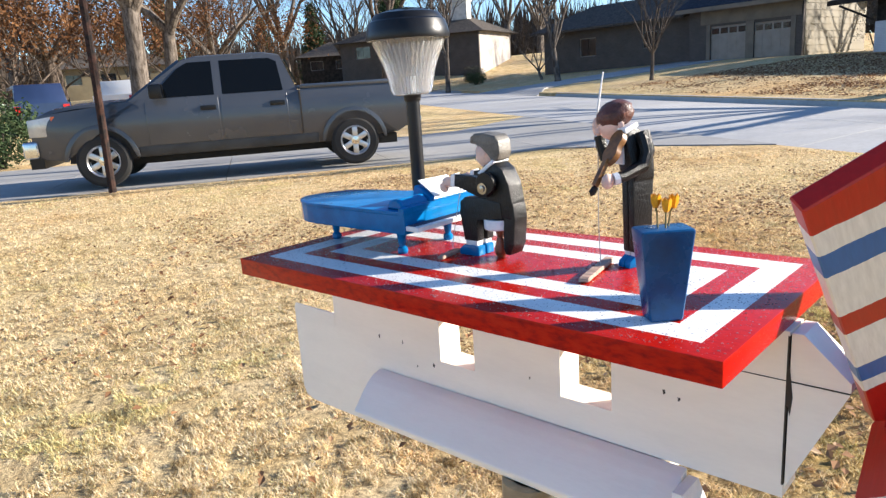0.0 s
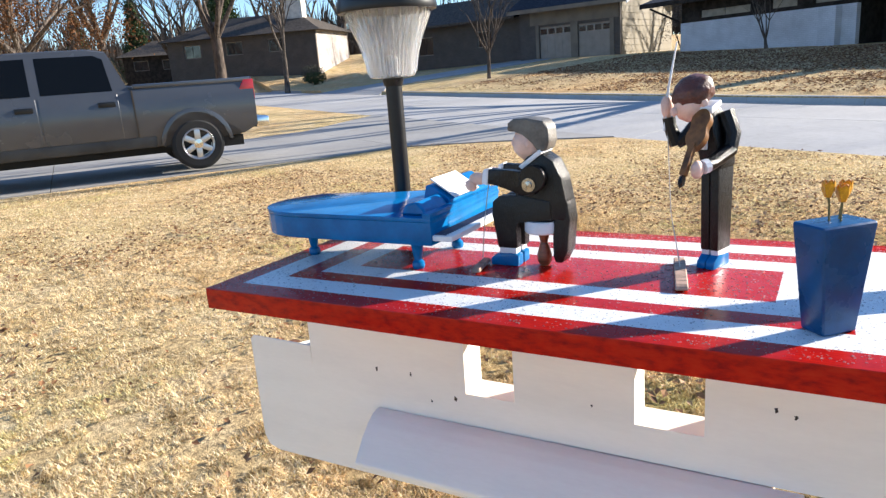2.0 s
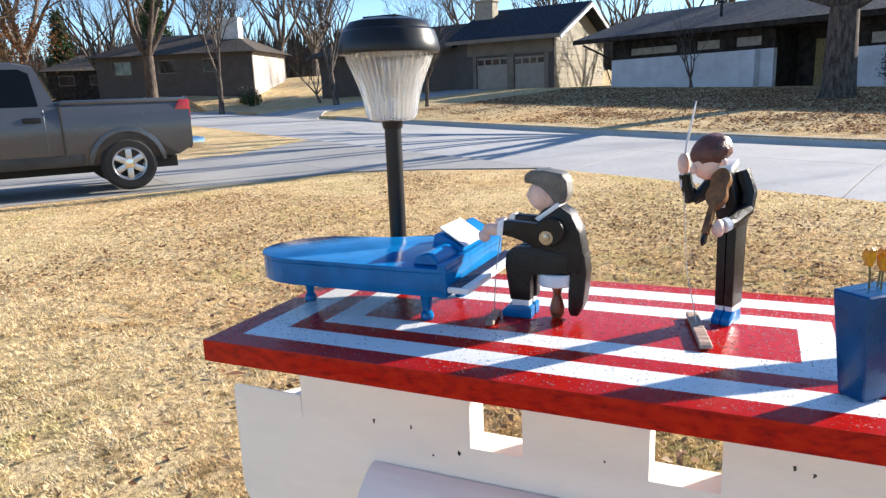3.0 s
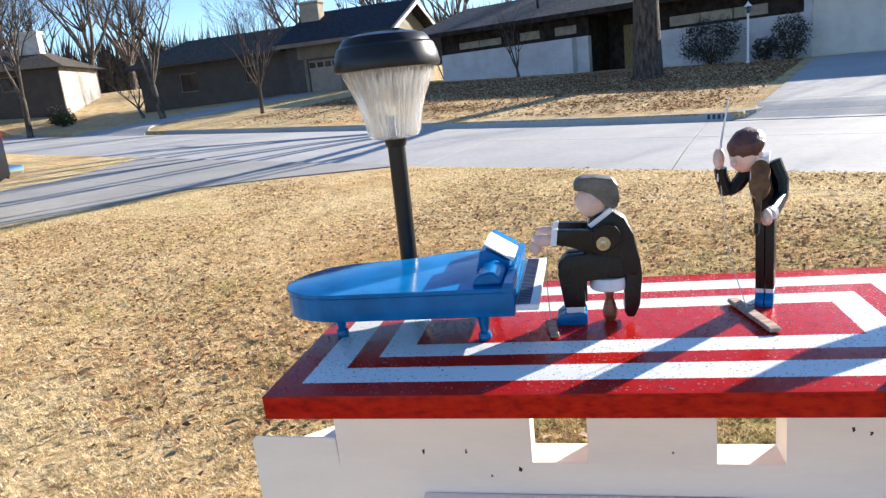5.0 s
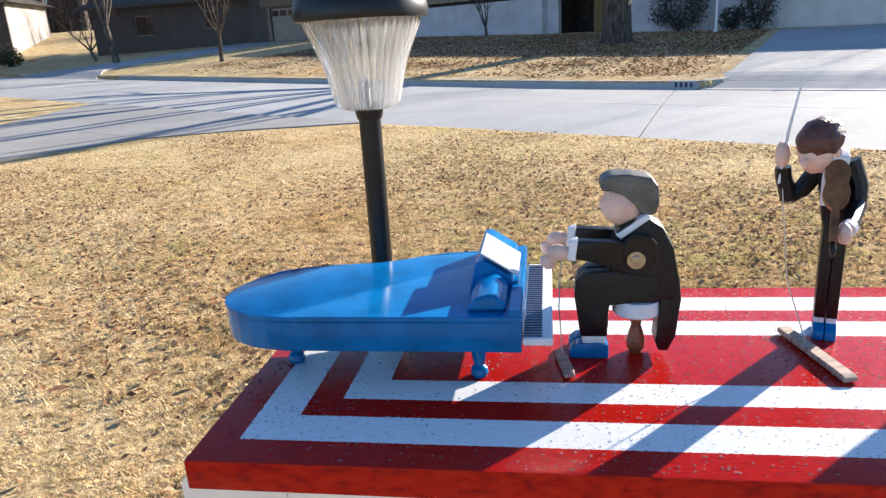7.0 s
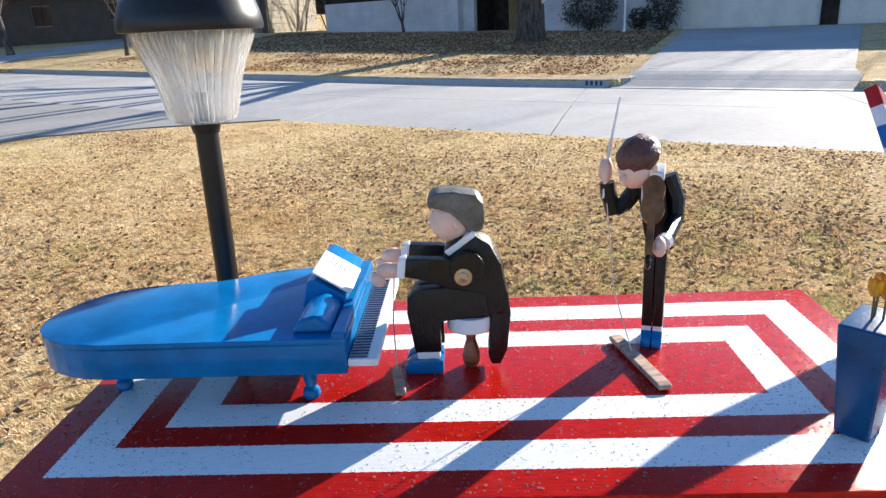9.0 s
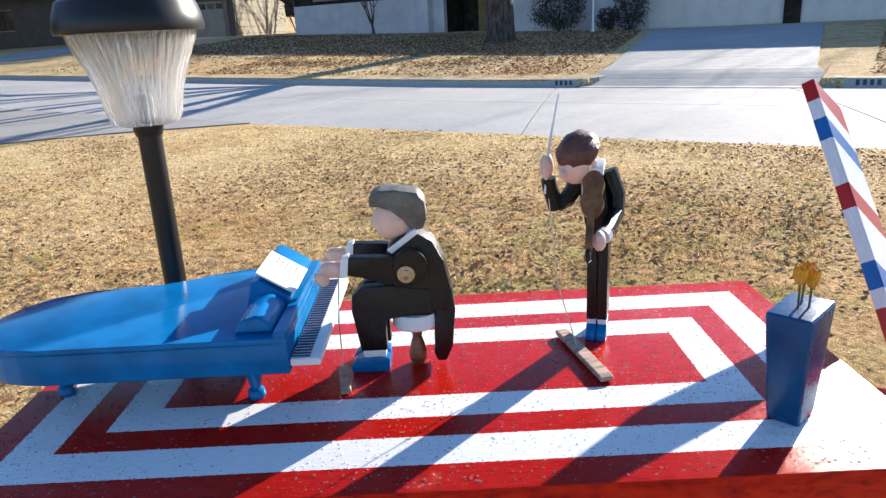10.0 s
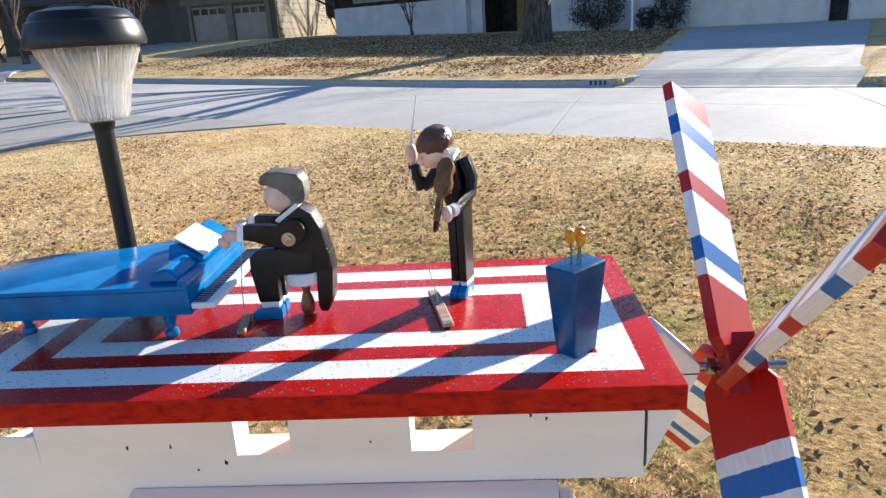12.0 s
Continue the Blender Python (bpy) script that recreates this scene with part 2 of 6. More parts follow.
M_BOARD, M_BLADE, M_LAWN = board_paint(), blade_paint(), lawn_material()
M_ROAD, M_DRIVE = concrete("road_concrete", (0.43, 0.425, 0.42)), concrete("drive_concrete", (0.42, 0.415, 0.405))
# drive concrete darkened to stand for the shade of trees and truck
M_SHADEDDRIVE = concrete("shaded_drive_concrete", (0.34, 0.33, 0.315))
M_WATER = glass_material("dew_drops", (1, 1, 1), 0.03, 1.33, 0.3)
M_KERB = concrete("kerb_concrete", (0.47, 0.46, 0.44))
M_WHITE = plain("white_wood_paint", (0.92, 0.865, 0.775), 0.5, fine=90, coarse=6, vary=0.03, bump=0.25, depth=0.0006, stretch=(1, 4, 4))
M_WHITE2 = plain("white_trim_paint", (0.82, 0.82, 0.82), 0.45, fine=300, coarse=30, vary=0.06, bump=0.2, depth=0.0004)
M_BLUE = plain("blue_gloss_paint", (0.003, 0.165, 0.43), 0.15, fine=260, coarse=30, vary=0.14, bump=0.14, depth=0.0005, spec=0.2, coat=0.03)
M_BLUEV = plain("blue_vase_paint", (0.003, 0.075, 0.215), 0.28, fine=200, coarse=22, vary=0.2, bump=0.25, depth=0.0008, spec=0.3)
M_BLACK = plain("black_brushed_paint", (0.0065, 0.0058, 0.0055), 0.30, spec=0.34, fine=300, coarse=60, vary=0.3, bump=0.7, depth=0.0012, stretch=(3, 3, 1))
M_BLACKP = plain("black_plastic", (0.010, 0.010, 0.011), 0.34, spec=0.35, fine=500, coarse=30, vary=0.15, bump=0.08, depth=0.0003)
M_SKIN = plain("flesh_paint", (0.84, 0.56, 0.44), 0.5, fine=300, coarse=60, vary=0.1, bump=0.3, depth=0.0005)
M_GREYHAIR = plain("grey_hair_paint", (0.16, 0.145, 0.12), 0.5, fine=400, coarse=70, vary=0.25, bump=0.6, depth=0.001)
M_BROWNHAIR = plain("brown_hair_paint", (0.13, 0.045, 0.03), 0.42, fine=330, coarse=80, vary=0.3, bump=0.8, depth=0.0015)
M_WOODB = plain("brown_violin_paint", (0.24, 0.105, 0.03), 0.35, fine=200, coarse=50, vary=0.3, bump=0.3, depth=0.0005)
M_STOOLW = plain("turned_wood", (0.28, 0.09, 0.04), 0.4, fine=200, coarse=50, vary=0.25, bump=0.2, depth=0.0005, stretch=(1, 1, 6))
M_SLAT = plain("raw_lever_wood", (0.55, 0.36, 0.27), 0.7, fine=250, coarse=60, vary=0.3, bump=0.4, depth=0.0008, stretch=(6, 1, 1))
M_STEEL = plain("zinc_steel", (0.40, 0.40, 0.41), 0.2, 1.0, fine=400, coarse=60, vary=0.12, bump=0.1, depth=0.0003)
M_PIPE = plain("galvanised_pipe", (0.42, 0.41, 0.38), 0.5, 0.8, fine=90, coarse=8, vary=0.2)
M_WIRE = plain("thin_wire", (0.55, 0.48, 0.42), 0.4, 0.6, bump=0)
M_YELLOW = plain("yellow_tulip_paint", (0.80, 0.40, 0.012), 0.3, fine=400, coarse=120, vary=0.4, dark=(0.45, 0.10, 0.01), bump=0.3, depth=0.0006)
M_STEM = plain("dull_green_wire", (0.20, 0.17, 0.07), 0.5, 0.3, bump=0)
M_CAVITY = plain("crack_dark", (0.05, 0.04, 0.03), 0.9, bump=0)
M_LENS = glass_material("clear_ribbed_plastic", (0.98, 0.985, 0.98), 0.02, 1.45, 0.11)
M_PAPER = plain("paper_white", (0.80, 0.80, 0.79), 0.6, fine=500, vary=0.04, bump=0.1, depth=0.0002)
M_INK = plain("ink_marks", (0.05, 0.06, 0.12), 0.6, bump=0)
M_TRUCK = plain("grey_metallic_car_paint", (0.056, 0.061, 0.071), 0.26, 0.0, fine=900, coarse=1.2, vary=0.05, bump=0, spec=0.5, coat=0.55)
M_TRIM = plain("dark_lower_trim", (0.05, 0.047, 0.043), 0.45, 0.2, fine=60, coarse=3, vary=0.2, bump=0.05)
M_CARGLASS = plain("tinted_car_glass", (0.004, 0.005, 0.006), 0.04, 0.0, coarse=1, vary=0.05, bump=0, spec=0.2)
# blue in this glass colour stands in for reflected sky
M_WINDSCREEN = plain("windscreen_glass_sky_tint", (0.012, 0.022, 0.045), 0.06, 0.0, coarse=1, vary=0.05, bump=0, spec=0.6)
M_TYRE = plain("tyre_rubber", (0.022, 0.021, 0.020), 0.8, fine=60, coarse=6, vary=0.2, bump=0.3, depth=0.003)
M_ALLOY = plain("alloy_rim", (0.62, 0.62, 0.63), 0.3, 0.85, fine=90, coarse=6, vary=0.1, bump=0)
M_CHROME = plain("chrome", (0.75, 0.75, 0.75), 0.15, 1.0, bump=0, vary=0.05)
M_TAIL = plain("red_lamp_plastic", (0.45, 0.012, 0.015), 0.2, bump=0, vary=0.1, coat=0.5)
M_AMBER = plain("amber_lamp_plastic", (0.75, 0.14, 0.04), 0.2, bump=0, vary=0.1, coat=0.5)
M_CLEARLAMP = plain("headlamp_plastic", (0.55, 0.55, 0.53), 0.15, 0.3, bump=0, vary=0.1, coat=0.5)
M_NAVY = plain("dark_blue_car_paint", (0.02, 0.035, 0.09), 0.3, 0.3, coarse=1.2, vary=0.1, bump=0, coat=0.7)
M_CARWHITE = plain("white_car_paint", (0.75, 0.75, 0.75), 0.3, 0.0, coarse=1.2, vary=0.04, bump=0, coat=0.7)
M_BARK = two_tone("grey_bark", (0.07, 0.055, 0.043), (0.21, 0.175, 0.145), 9, fine=50, bump=0.9, depth=0.02, stretch=(1, 1, 0.25))
M_BARKD = two_tone("dark_bark", (0.055, 0.042, 0.033), (0.16, 0.125, 0.10), 9, fine=50, bump=0.9, depth=0.02, stretch=(1, 1, 0.25))
M_TWIG = two_tone("twig_bark", (0.05, 0.038, 0.03), (0.14, 0.112, 0.09), 4, fine=20, bump=0.2)
M_WHITEBRICK = brick_wall("white_painted_brick", (0.62, 0.63, 0.66), (0.58, 0.59, 0.62), (0.50, 0.51, 0.54))
M_TANBRICK = brick_wall("tan_brick", (0.10, 0.082, 0.07), (0.08, 0.066, 0.056), (0.115, 0.105, 0.095))
M_BROWNSIDING = two_tone("dark_brown_siding", (0.02, 0.016, 0.013), (0.05, 0.04, 0.033), 3, fine=40, bump=0.2, depth=0.005)
M_CREAM = plain("cream_siding", (0.20, 0.165, 0.10), 0.7, fine=20, coarse=1.5, vary=0.08, bump=0.15, depth=0.004)
M_TANSIDING = plain("tan_siding", (0.20, 0.165, 0.125), 0.75, fine=20, coarse=1.5, vary=0.12, bump=0.15, depth=0.004)
M_ROOFG = two_tone("grey_shingle", (0.05, 0.052, 0.058), (0.12, 0.12, 0.125), 6, fine=26, bump=0.7, depth=0.02)
M_ROOFB = two_tone("blue_black_shingle", (0.018, 0.022, 0.032), (0.045, 0.05, 0.065), 6, fine=26, bump=0.7, depth=0.02)
M_ROOFT = two_tone("weathered_brown_shingle", (0.06, 0.05, 0.042), (0.13, 0.11, 0.092), 6, fine=26, bump=0.7, depth=0.02)
M_DOORW = plain("white_garage_door", (0.66, 0.65, 0.62), 0.5, fine=20, coarse=2, vary=0.06, bump=0.05)
M_DOORT = plain("tan_garage_door", (0.30, 0.26, 0.22), 0.5, fine=20, coarse=2, vary=0.08, bump=0.05)
M_PANE = plain("dark_window_glass", (0.02, 0.022, 0.026), 0.06, 0.0, bump=0, vary=0.1, spec=0.8)
M_BLIND = plain("window_blind", (0.30, 0.27, 0.21), 0.3, fine=30, coarse=3, vary=0.2, bump=0, spec=0.6)
M_WOODDOOR = plain("ochre_entry_door", (0.30, 0.21, 0.08), 0.5, fine=30, coarse=4, vary=0.25, bump=0.1, stretch=(6, 6, 1))
# paler wall colour, sunlight put into it, for the end facing the sun
M_SUNLITWALL = plain("sunlit_end_siding", (0.46, 0.41, 0.37), 0.8, fine=14, coarse=1.2, vary=0.15, bump=0.2, depth=0.006)
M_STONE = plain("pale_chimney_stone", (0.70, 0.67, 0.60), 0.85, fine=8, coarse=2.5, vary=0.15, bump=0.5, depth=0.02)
M_CHIMB = brick_wall("chimney_brick", (0.42, 0.36, 0.26), (0.36, 0.30, 0.22), (0.4, 0.37, 0.3))
M_RUSTPOLE = two_tone("rusty_pole_steel", (0.022, 0.018, 0.017), (0.075, 0.038, 0.028), 7, fine=60, bump=0.3, depth=0.003)
M_GRASS = island_material("grass_blades", [(0.36, 0.24, 0.12), (0.78, 0.61, 0.36), (0.90, 0.76, 0.51), (0.94, 0.84, 0.62), (0.84, 0.68, 0.42), (0.46, 0.43, 0.20)], 0.7, 0.45, True)
M_LITTER = island_material("dead_leaves", [(0.12, 0.06, 0.035), (0.34, 0.18, 0.085), (0.22, 0.11, 0.055), (0.52, 0.36, 0.22)], 0.75, 0.15)
M_OAKLEAF = island_material("brown_oak_leaves", [(0.07, 0.032, 0.016), (0.15, 0.068, 0.028), (0.10, 0.045, 0.02), (0.23, 0.115, 0.05)], 0.8, 0.2)
M_EVERGREEN = island_material("evergreen_leaves", [(0.02, 0.04, 0.015), (0.045, 0.075, 0.03), (0.075, 0.10, 0.045)], 0.7, 0.15)
M_DULLSHRUB = island_material("dull_shrub_leaves", [(0.03, 0.035, 0.03), (0.06, 0.065, 0.055), (0.09, 0.085, 0.07)], 0.8, 0.1)


# ---- mesh helpers ----
def box(bm, x0, x1, y0, y1, z0, z1, m=None):
    v = [bm.verts.new((x, y, z)) for x in (x0, x1) for y in (y0, y1) for z in (z0, z1)]
    for a in ((0, 1, 3, 2), (4, 6, 7, 5), (0, 4, 5, 1), (2, 3, 7, 6), (0, 2, 6, 4), (1, 5, 7, 3)):
        bm.faces.new([v[i] for i in a])
    if m is not None:
        bmesh.ops.transform(bm, matrix=m, verts=v)
    return v


def prism(bm, pts, a, b, axis="y", m=None, top=None):
    """A flat outline swept from a to b along an axis; top: another outline at b."""
    put = {"x": lambda p, w: (w, p[0], p[1]), "y": lambda p, w: (p[0], w, p[1]), "z": lambda p, w: (p[0], p[1], w)}[axis]
    lo = [bm.verts.new(put(p, a)) for p in pts]
    hi = [bm.verts.new(put(p, b)) for p in (top or pts)]
    n = len(pts)
    bm.faces.new(lo[::-1])
    bm.faces.new(hi)
    for i in range(n):
        bm.faces.new((lo[i], lo[(i + 1) % n], hi[(i + 1) % n], hi[i]))
    if m is not None:
        bmesh.ops.transform(bm, matrix=m, verts=lo + hi)
    return lo + hi


def lathe(bm, profile, seg=24, m=None, ribs=0, depth=0.0, caps=True):
    """Profile of (radius, z) turned about z; ribs: flutes round it."""
    rings = []
    for r, z in profile:
        ring = []
        for i in range(seg):
            a = 2 * math.pi * i / seg
            k = r * (1 + depth * math.cos(ribs * a)) if ribs else r
            ring.append(bm.verts.new((k * math.cos(a), k * math.sin(a), z)))
        rings.append(ring)
    for lo, hi in zip(rings, rings[1:]):
        for i in range(seg):
            bm.faces.new((lo[i], lo[(i + 1) % seg], hi[(i + 1) % seg], hi[i]))
    if caps and profile[0][0] > 1e-6:
        bm.faces.new(rings[0][::-1])
    if caps and profile[-1][0] > 1e-6:
        bm.faces.new(rings[-1])
    v = [w for r in rings for w in r]
    if m is not None:
        bmesh.ops.transform(bm, matrix=m, verts=v)
    return v


def tube(bm, pts, radii, seg=8):
    """A tapered tube along points."""
    pts = [Vector(p) for p in pts]
    rings = []
    for i, p in enumerate(pts):
        d = (pts[min(i + 1, len(pts) - 1)] - pts[max(i - 1, 0)]).normalized()
        side = d.cross(Vector((0.31, 0.77, 0.55))).normalized()
        up = d.cross(side)
        r = radii[i] if isinstance(radii, (list, tuple)) else radii
        rings.append([bm.verts.new(p + r * (math.cos(2 * math.pi * k / seg) * side + math.sin(2 * math.pi * k / seg) * up)) for k in range(seg)])
    for lo, hi in zip(rings, rings[1:]):
        for k in range(seg):
            bm.faces.new((lo[k], lo[(k + 1) % seg], hi[(k + 1) % seg], hi[k]))
    bm.faces.new(rings[0][::-1])
    bm.faces.new(rings[-1])


def blob(bm, center, radii, rough=0.0, sub=2, m=None):
    got = bmesh.ops.create_icosphere(bm, subdivisions=sub, radius=1.0)["verts"]
    for v in got:
        k = 1 + rough * noise.noise(v.co * 2.3 + Vector(center) * 31)
        v.co = Vector((v.co.x * radii[0] * k, v.co.y * radii[1] * k, v.co.z * radii[2] * k))
    mm = Matrix.Translation(center)
    bmesh.ops.transform(bm, matrix=mm @ m if m is not None else mm, verts=got)
    return got


def bevel(bm, w, seg=2):
    bmesh.ops.bevel(bm, geom=list(bm.edges), offset=w, segments=seg, affect="EDGES", profile=0.6, clamp_overlap=True)


def mesh_of(name, bm, material, smooth=30.0):
    bmesh.ops.recalc_face_normals(bm, faces=bm.faces)
    me = bpy.data.meshes.new(name)
    bm.to_mesh(me)
    bm.free()
    me.materials.append(material)
    if smooth:
        me.polygons.foreach_set("use_smooth", [True] * len(me.polygons))
        me.set_sharp_from_angle(angle=math.radians(smooth))
    return me


def part(name, bm, material, parent, label="", m=None, smooth=30.0):
    ob = new(name, mesh_of(name, bm, material, smooth))
    ob.parent = parent
    if m is not None:
        ob.matrix_basis = m
    return tagged(ob, label)


def thing(name, m, label, category, group="", kind=""):
    ob = new(name)
    ob.empty_display_size = 0.05
    ob.matrix_basis = m
    return tagged(ob, label, category, group, kind)


def solid(name, bm, material, label="", category="", kind="", m=None, smooth=30.0, group=""):
    ob = new(name, mesh_of(name, bm, material, smooth))
    if m is not None:
        ob.matrix_basis = m
    return tagged(ob, label, category, group, kind)


def raw_mesh(name, verts, faces, material):
    me = bpy.data.meshes.new(name)
    me.from_pydata(verts, [], faces)
    me.materials.append(material)
    return me


# ---- the street's own axes: s along the kerb, q away from the lawn ----
STREET = Matrix.Rotation(radians(-32.7), 4, "Z")


def at_street(s, q, z=None, rz=0.0):
    return STREET @ pose(s, q, ground_z(s, q) if z is None else z, 0, 0, rz)


def step(a, b, x):
    k = min(1.0, max(0.0, (x - a) / (b - a)))
    return k * k * (3 - 2 * k)


def rise(s):
    return 0.013 * min(70.0, max(0.0, -s - 9.0))


NEAR_KERB, FAR_KERB, ROAD_END = 7.8, 14.4, -56.0


def ground_z(s, q):
    """Height of the turf: level lawn, lots that climb to the houses, a rise along the drive's far side."""
    k = step(3.0, NEAR_KERB, q)
    base = rise(s) * k + (1 - k) * 0.04 * min(45.0, max(0.0, -s - 19.0))
    if q <= NEAR_KERB:
        return base
    lot = (0.70 + 0.012 * min(24.0, max(0.0, -s - 8.0))) * min(1.0, max(0.0, (q - FAR_KERB) / 13.0))
    knoll = 1.6 * step(56.5, 63.0, -s) * step(8.0, 13.0, q)
    return base + lot + knoll + (0.13 if q >= FAR_KERB else 0.0)


# ---- ground, road, kerb, drives ----
def strip_values(far, fine, near):
    v, x = [], -far
    while x < far:
        v.append(x)
        x += fine if abs(x) < near else max(fine, abs(x) * 0.16)
    return v + [far]


def build_ground():
    cuts = ((-5.3, -1.05), (-43.6, -34.0))
    ss = sorted(set(strip_values(900, 1.0, 50) + [e + d for c in cuts for e, d in ((c[0], 0), (c[0], -0.12), (c[1], 0), (c[1], 0.12))]))
    qs = sorted(set(strip_values(900, 1.0, 34) + [NEAR_KERB, NEAR_KERB + 0.02, FAR_KERB - 0.02, FAR_KERB, FAR_KERB + 0.5, FAR_KERB + 1.2, FAR_KERB + 1.9]))
    verts, faces = [], []
    for q in qs:
        for s in ss:
            z = ground_z(s, q)
            if NEAR_KERB < q < FAR_KERB and s > ROAD_END - 0.5:
                z = rise(s) - 0.25
            elif FAR_KERB <= q <= FAR_KERB + 1.9 and any(a <= s <= b for a, b in cuts):
                z = apron_z(s, q) - 0.06
            verts.append((s, q, z + 0.012 * noise.noise(Vector((s * 0.5, q * 0.5, 0)))))
    w = len(ss)
    for j in range(len(qs) - 1):
        for i in range(w - 1):
            a = j * w + i
            faces.append((a, a + 1, a + w + 1, a + w))
    ob = new("ground", raw_mesh("ground", verts, faces, M_LAWN))
    ob.matrix_basis = STREET
    tagged(ob, "dormant straw-coloured lawn turf with brown patches", "lawn", kind="structure")


def sheet(bm, s0, s1, q0, q1, lift, cols=12, rows=2, edge=0.12):
    """A slab that follows the turf, with a skirt."""
    grid = []
    for j in range(rows + 1):
        q = q0 + (q1 - q0) * j / rows
        row = []
        for i in range(cols + 1):
            f = i / cols
            s = s0(q) * (1 - f) + s1(q) * f
            row.append(bm.verts.new((s, q, lift(s, q))))
        grid.append(row)
    for j in range(rows):
        for i in range(cols):
            bm.faces.new((grid[j][i], grid[j][i + 1], grid[j + 1][i + 1], grid[j + 1][i]))
    rim = grid[0] + [r[-1] for r in grid[1:]] + grid[-1][-2::-1] + [r[0] for r in grid[-2:0:-1]]
    low = [bm.verts.new(v.co - Vector((0, 0, edge))) for v in rim]
    for i in range(len(rim)):
        k = (i + 1) % len(rim)
        bm.faces.new((rim[i], rim[k], low[k], low[i]))


def road_z(s, q):
    return rise(s) - 0.03 + 0.05 * (1 - ((q - 11.1) / 3.3) ** 2)


def apron_z(s, q):
    k = step(FAR_KERB - 0.4, FAR_KERB + 1.3, q)
    return road_z(s, FAR_KERB - 0.36) * (1 - k) + (ground_z(s, q) + 0.02) * k


build_ground()
road = thing("road", STREET, "pale grey concrete street with joints", "road", kind="structure")
EDGES = [ROAD_END + 0.45 + 4.6 * i for i in range(19)] + [40, 60, 90, 160]
for q0, q1 in ((NEAR_KERB + 0.01, 11.08), (11.10, FAR_KERB - 0.34)):
    for a, b in zip(EDGES, EDGES[1:]):
        bm = bmesh.new()
        sheet(bm, lambda q: a + 0.012 - 0.35 * (q - 11.1), lambda q: b - 0.012 - 0.35 * (q - 11.1), q0, q1, road_z, 4, 3)
        part("road_slab", bm, M_ROAD, road, smooth=0)
bm = bmesh.new()
prism(bm, [(ROAD_END, 0.36), (-9.0, -0.24), (160, -0.24), (160, -0.12), (-9.0, -0.12), (ROAD_END, 0.47)], NEAR_KERB + 0.02, FAR_KERB - 0.4, "y")
part("joint_fill", bm, M_CAVITY, road, "dark road joints")

def kerb_run(s0, s1):
    k = thing("kerb", STREET, "grey concrete kerb with gutter", "kerb", kind="structure")
    n = max(1, round((s1 - s0) / 3.0))
    for i in range(n):
        a, b = s0 + (s1 - s0) * i / n + 0.006, s0 + (s1 - s0) * (i + 1) / n - 0.006
        bm = bmesh.new()
        prof = [(FAR_KERB - 0.36, -0.2), (FAR_KERB - 0.36, 0.0), (FAR_KERB - 0.03, -0.03), (FAR_KERB + 0.0, 0.10), (FAR_KERB + 0.03, 0.135), (FAR_KERB + 0.15, 0.14), (FAR_KERB + 0.15, -0.2)]
        v = prism(bm, prof, a, b, "x")
        for w in v:
            w.co.z += rise(w.co.x)
        part("kerb_stone", bm, M_KERB, k)


kerb_run(-31.8, -5.6)
kerb_run(-0.6, 40.0)
kerb_run(ROAD_END, -48.0)


def kerb_return(line):
    """Rounded kerb that turns from the street into a driveway and dies out."""
    k = thing("kerb_return", STREET, "curved concrete kerb turning into the driveway", "kerb", kind="structure")
    for (a, b), (h0, h1) in zip(zip(line, line[1:]), ((0.14, 0.13), (0.13, 0.10), (0.10, 0.06), (0.06, 0.02))):
        bm = bmesh.new()
        p, r = Vector((*a, 0)), Vector((*b, 0))
        n = Vector((-(r - p).y, (r - p).x, 0)).normalized() * 0.07
        low, high = [], []
        for v, h in ((p - n, h0), (p + n, h0), (r + n, h1), (r - n, h1)):
            z = ground_z(v.x, max(v.y, FAR_KERB)) - 0.13
            low.append(bm.verts.new((v.x, v.y, z - 0.2)))
            high.append(bm.verts.new((v.x, v.y, z + h)))
        bm.faces.new(high)
        for i in range(4):
            bm.faces.new((low[i], low[(i + 1) % 4], high[(i + 1) % 4], high[i]))
        part("kerb_stone", bm, M_KERB, k)


kerb_return(((-5.6, 14.47), (-5.34, 14.75), (-5.28, 15.4), (-5.45, 16.6), (-5.8, 18.0)))
kerb_return(((-0.6, 14.47), (-0.82, 14.75), (-0.95, 15.5), (-1.1, 16.6), (-1.25, 18.0)))


def bars(parent_m, count, w, h, gap, label):
    """House number on a kerb, shown as plain bars."""
    t = thing("kerb_number", parent_m, label, "sign")
    bm = bmesh.new()
    box(bm, -0.07 - count * (w + gap) / 2, 0.07 + count * (w + gap) / 2, -0.004, 0.0, -h * 0.75, h * 0.75)
    part("plate", bm, M_KERB, t)
    for i in range(count):
        bm = bmesh.new()
        x = (i - (count - 1) / 2) * (w + gap)
        box(bm, x - w / 2, x + w / 2, -0.008, -0.0045, -h / 2, h / 2)
        part("bar", bm, M_INK, t)


bars(STREET @ pose(-5.95, FAR_KERB - 0.016, 0.055), 4, 0.06, 0.10, 0.05, "painted number bars on the kerb face")
bars(STREET @ pose(-0.2, FAR_KERB - 0.016, 0.055), 4, 0.06, 0.10, 0.05, "painted number bars on the kerb face")


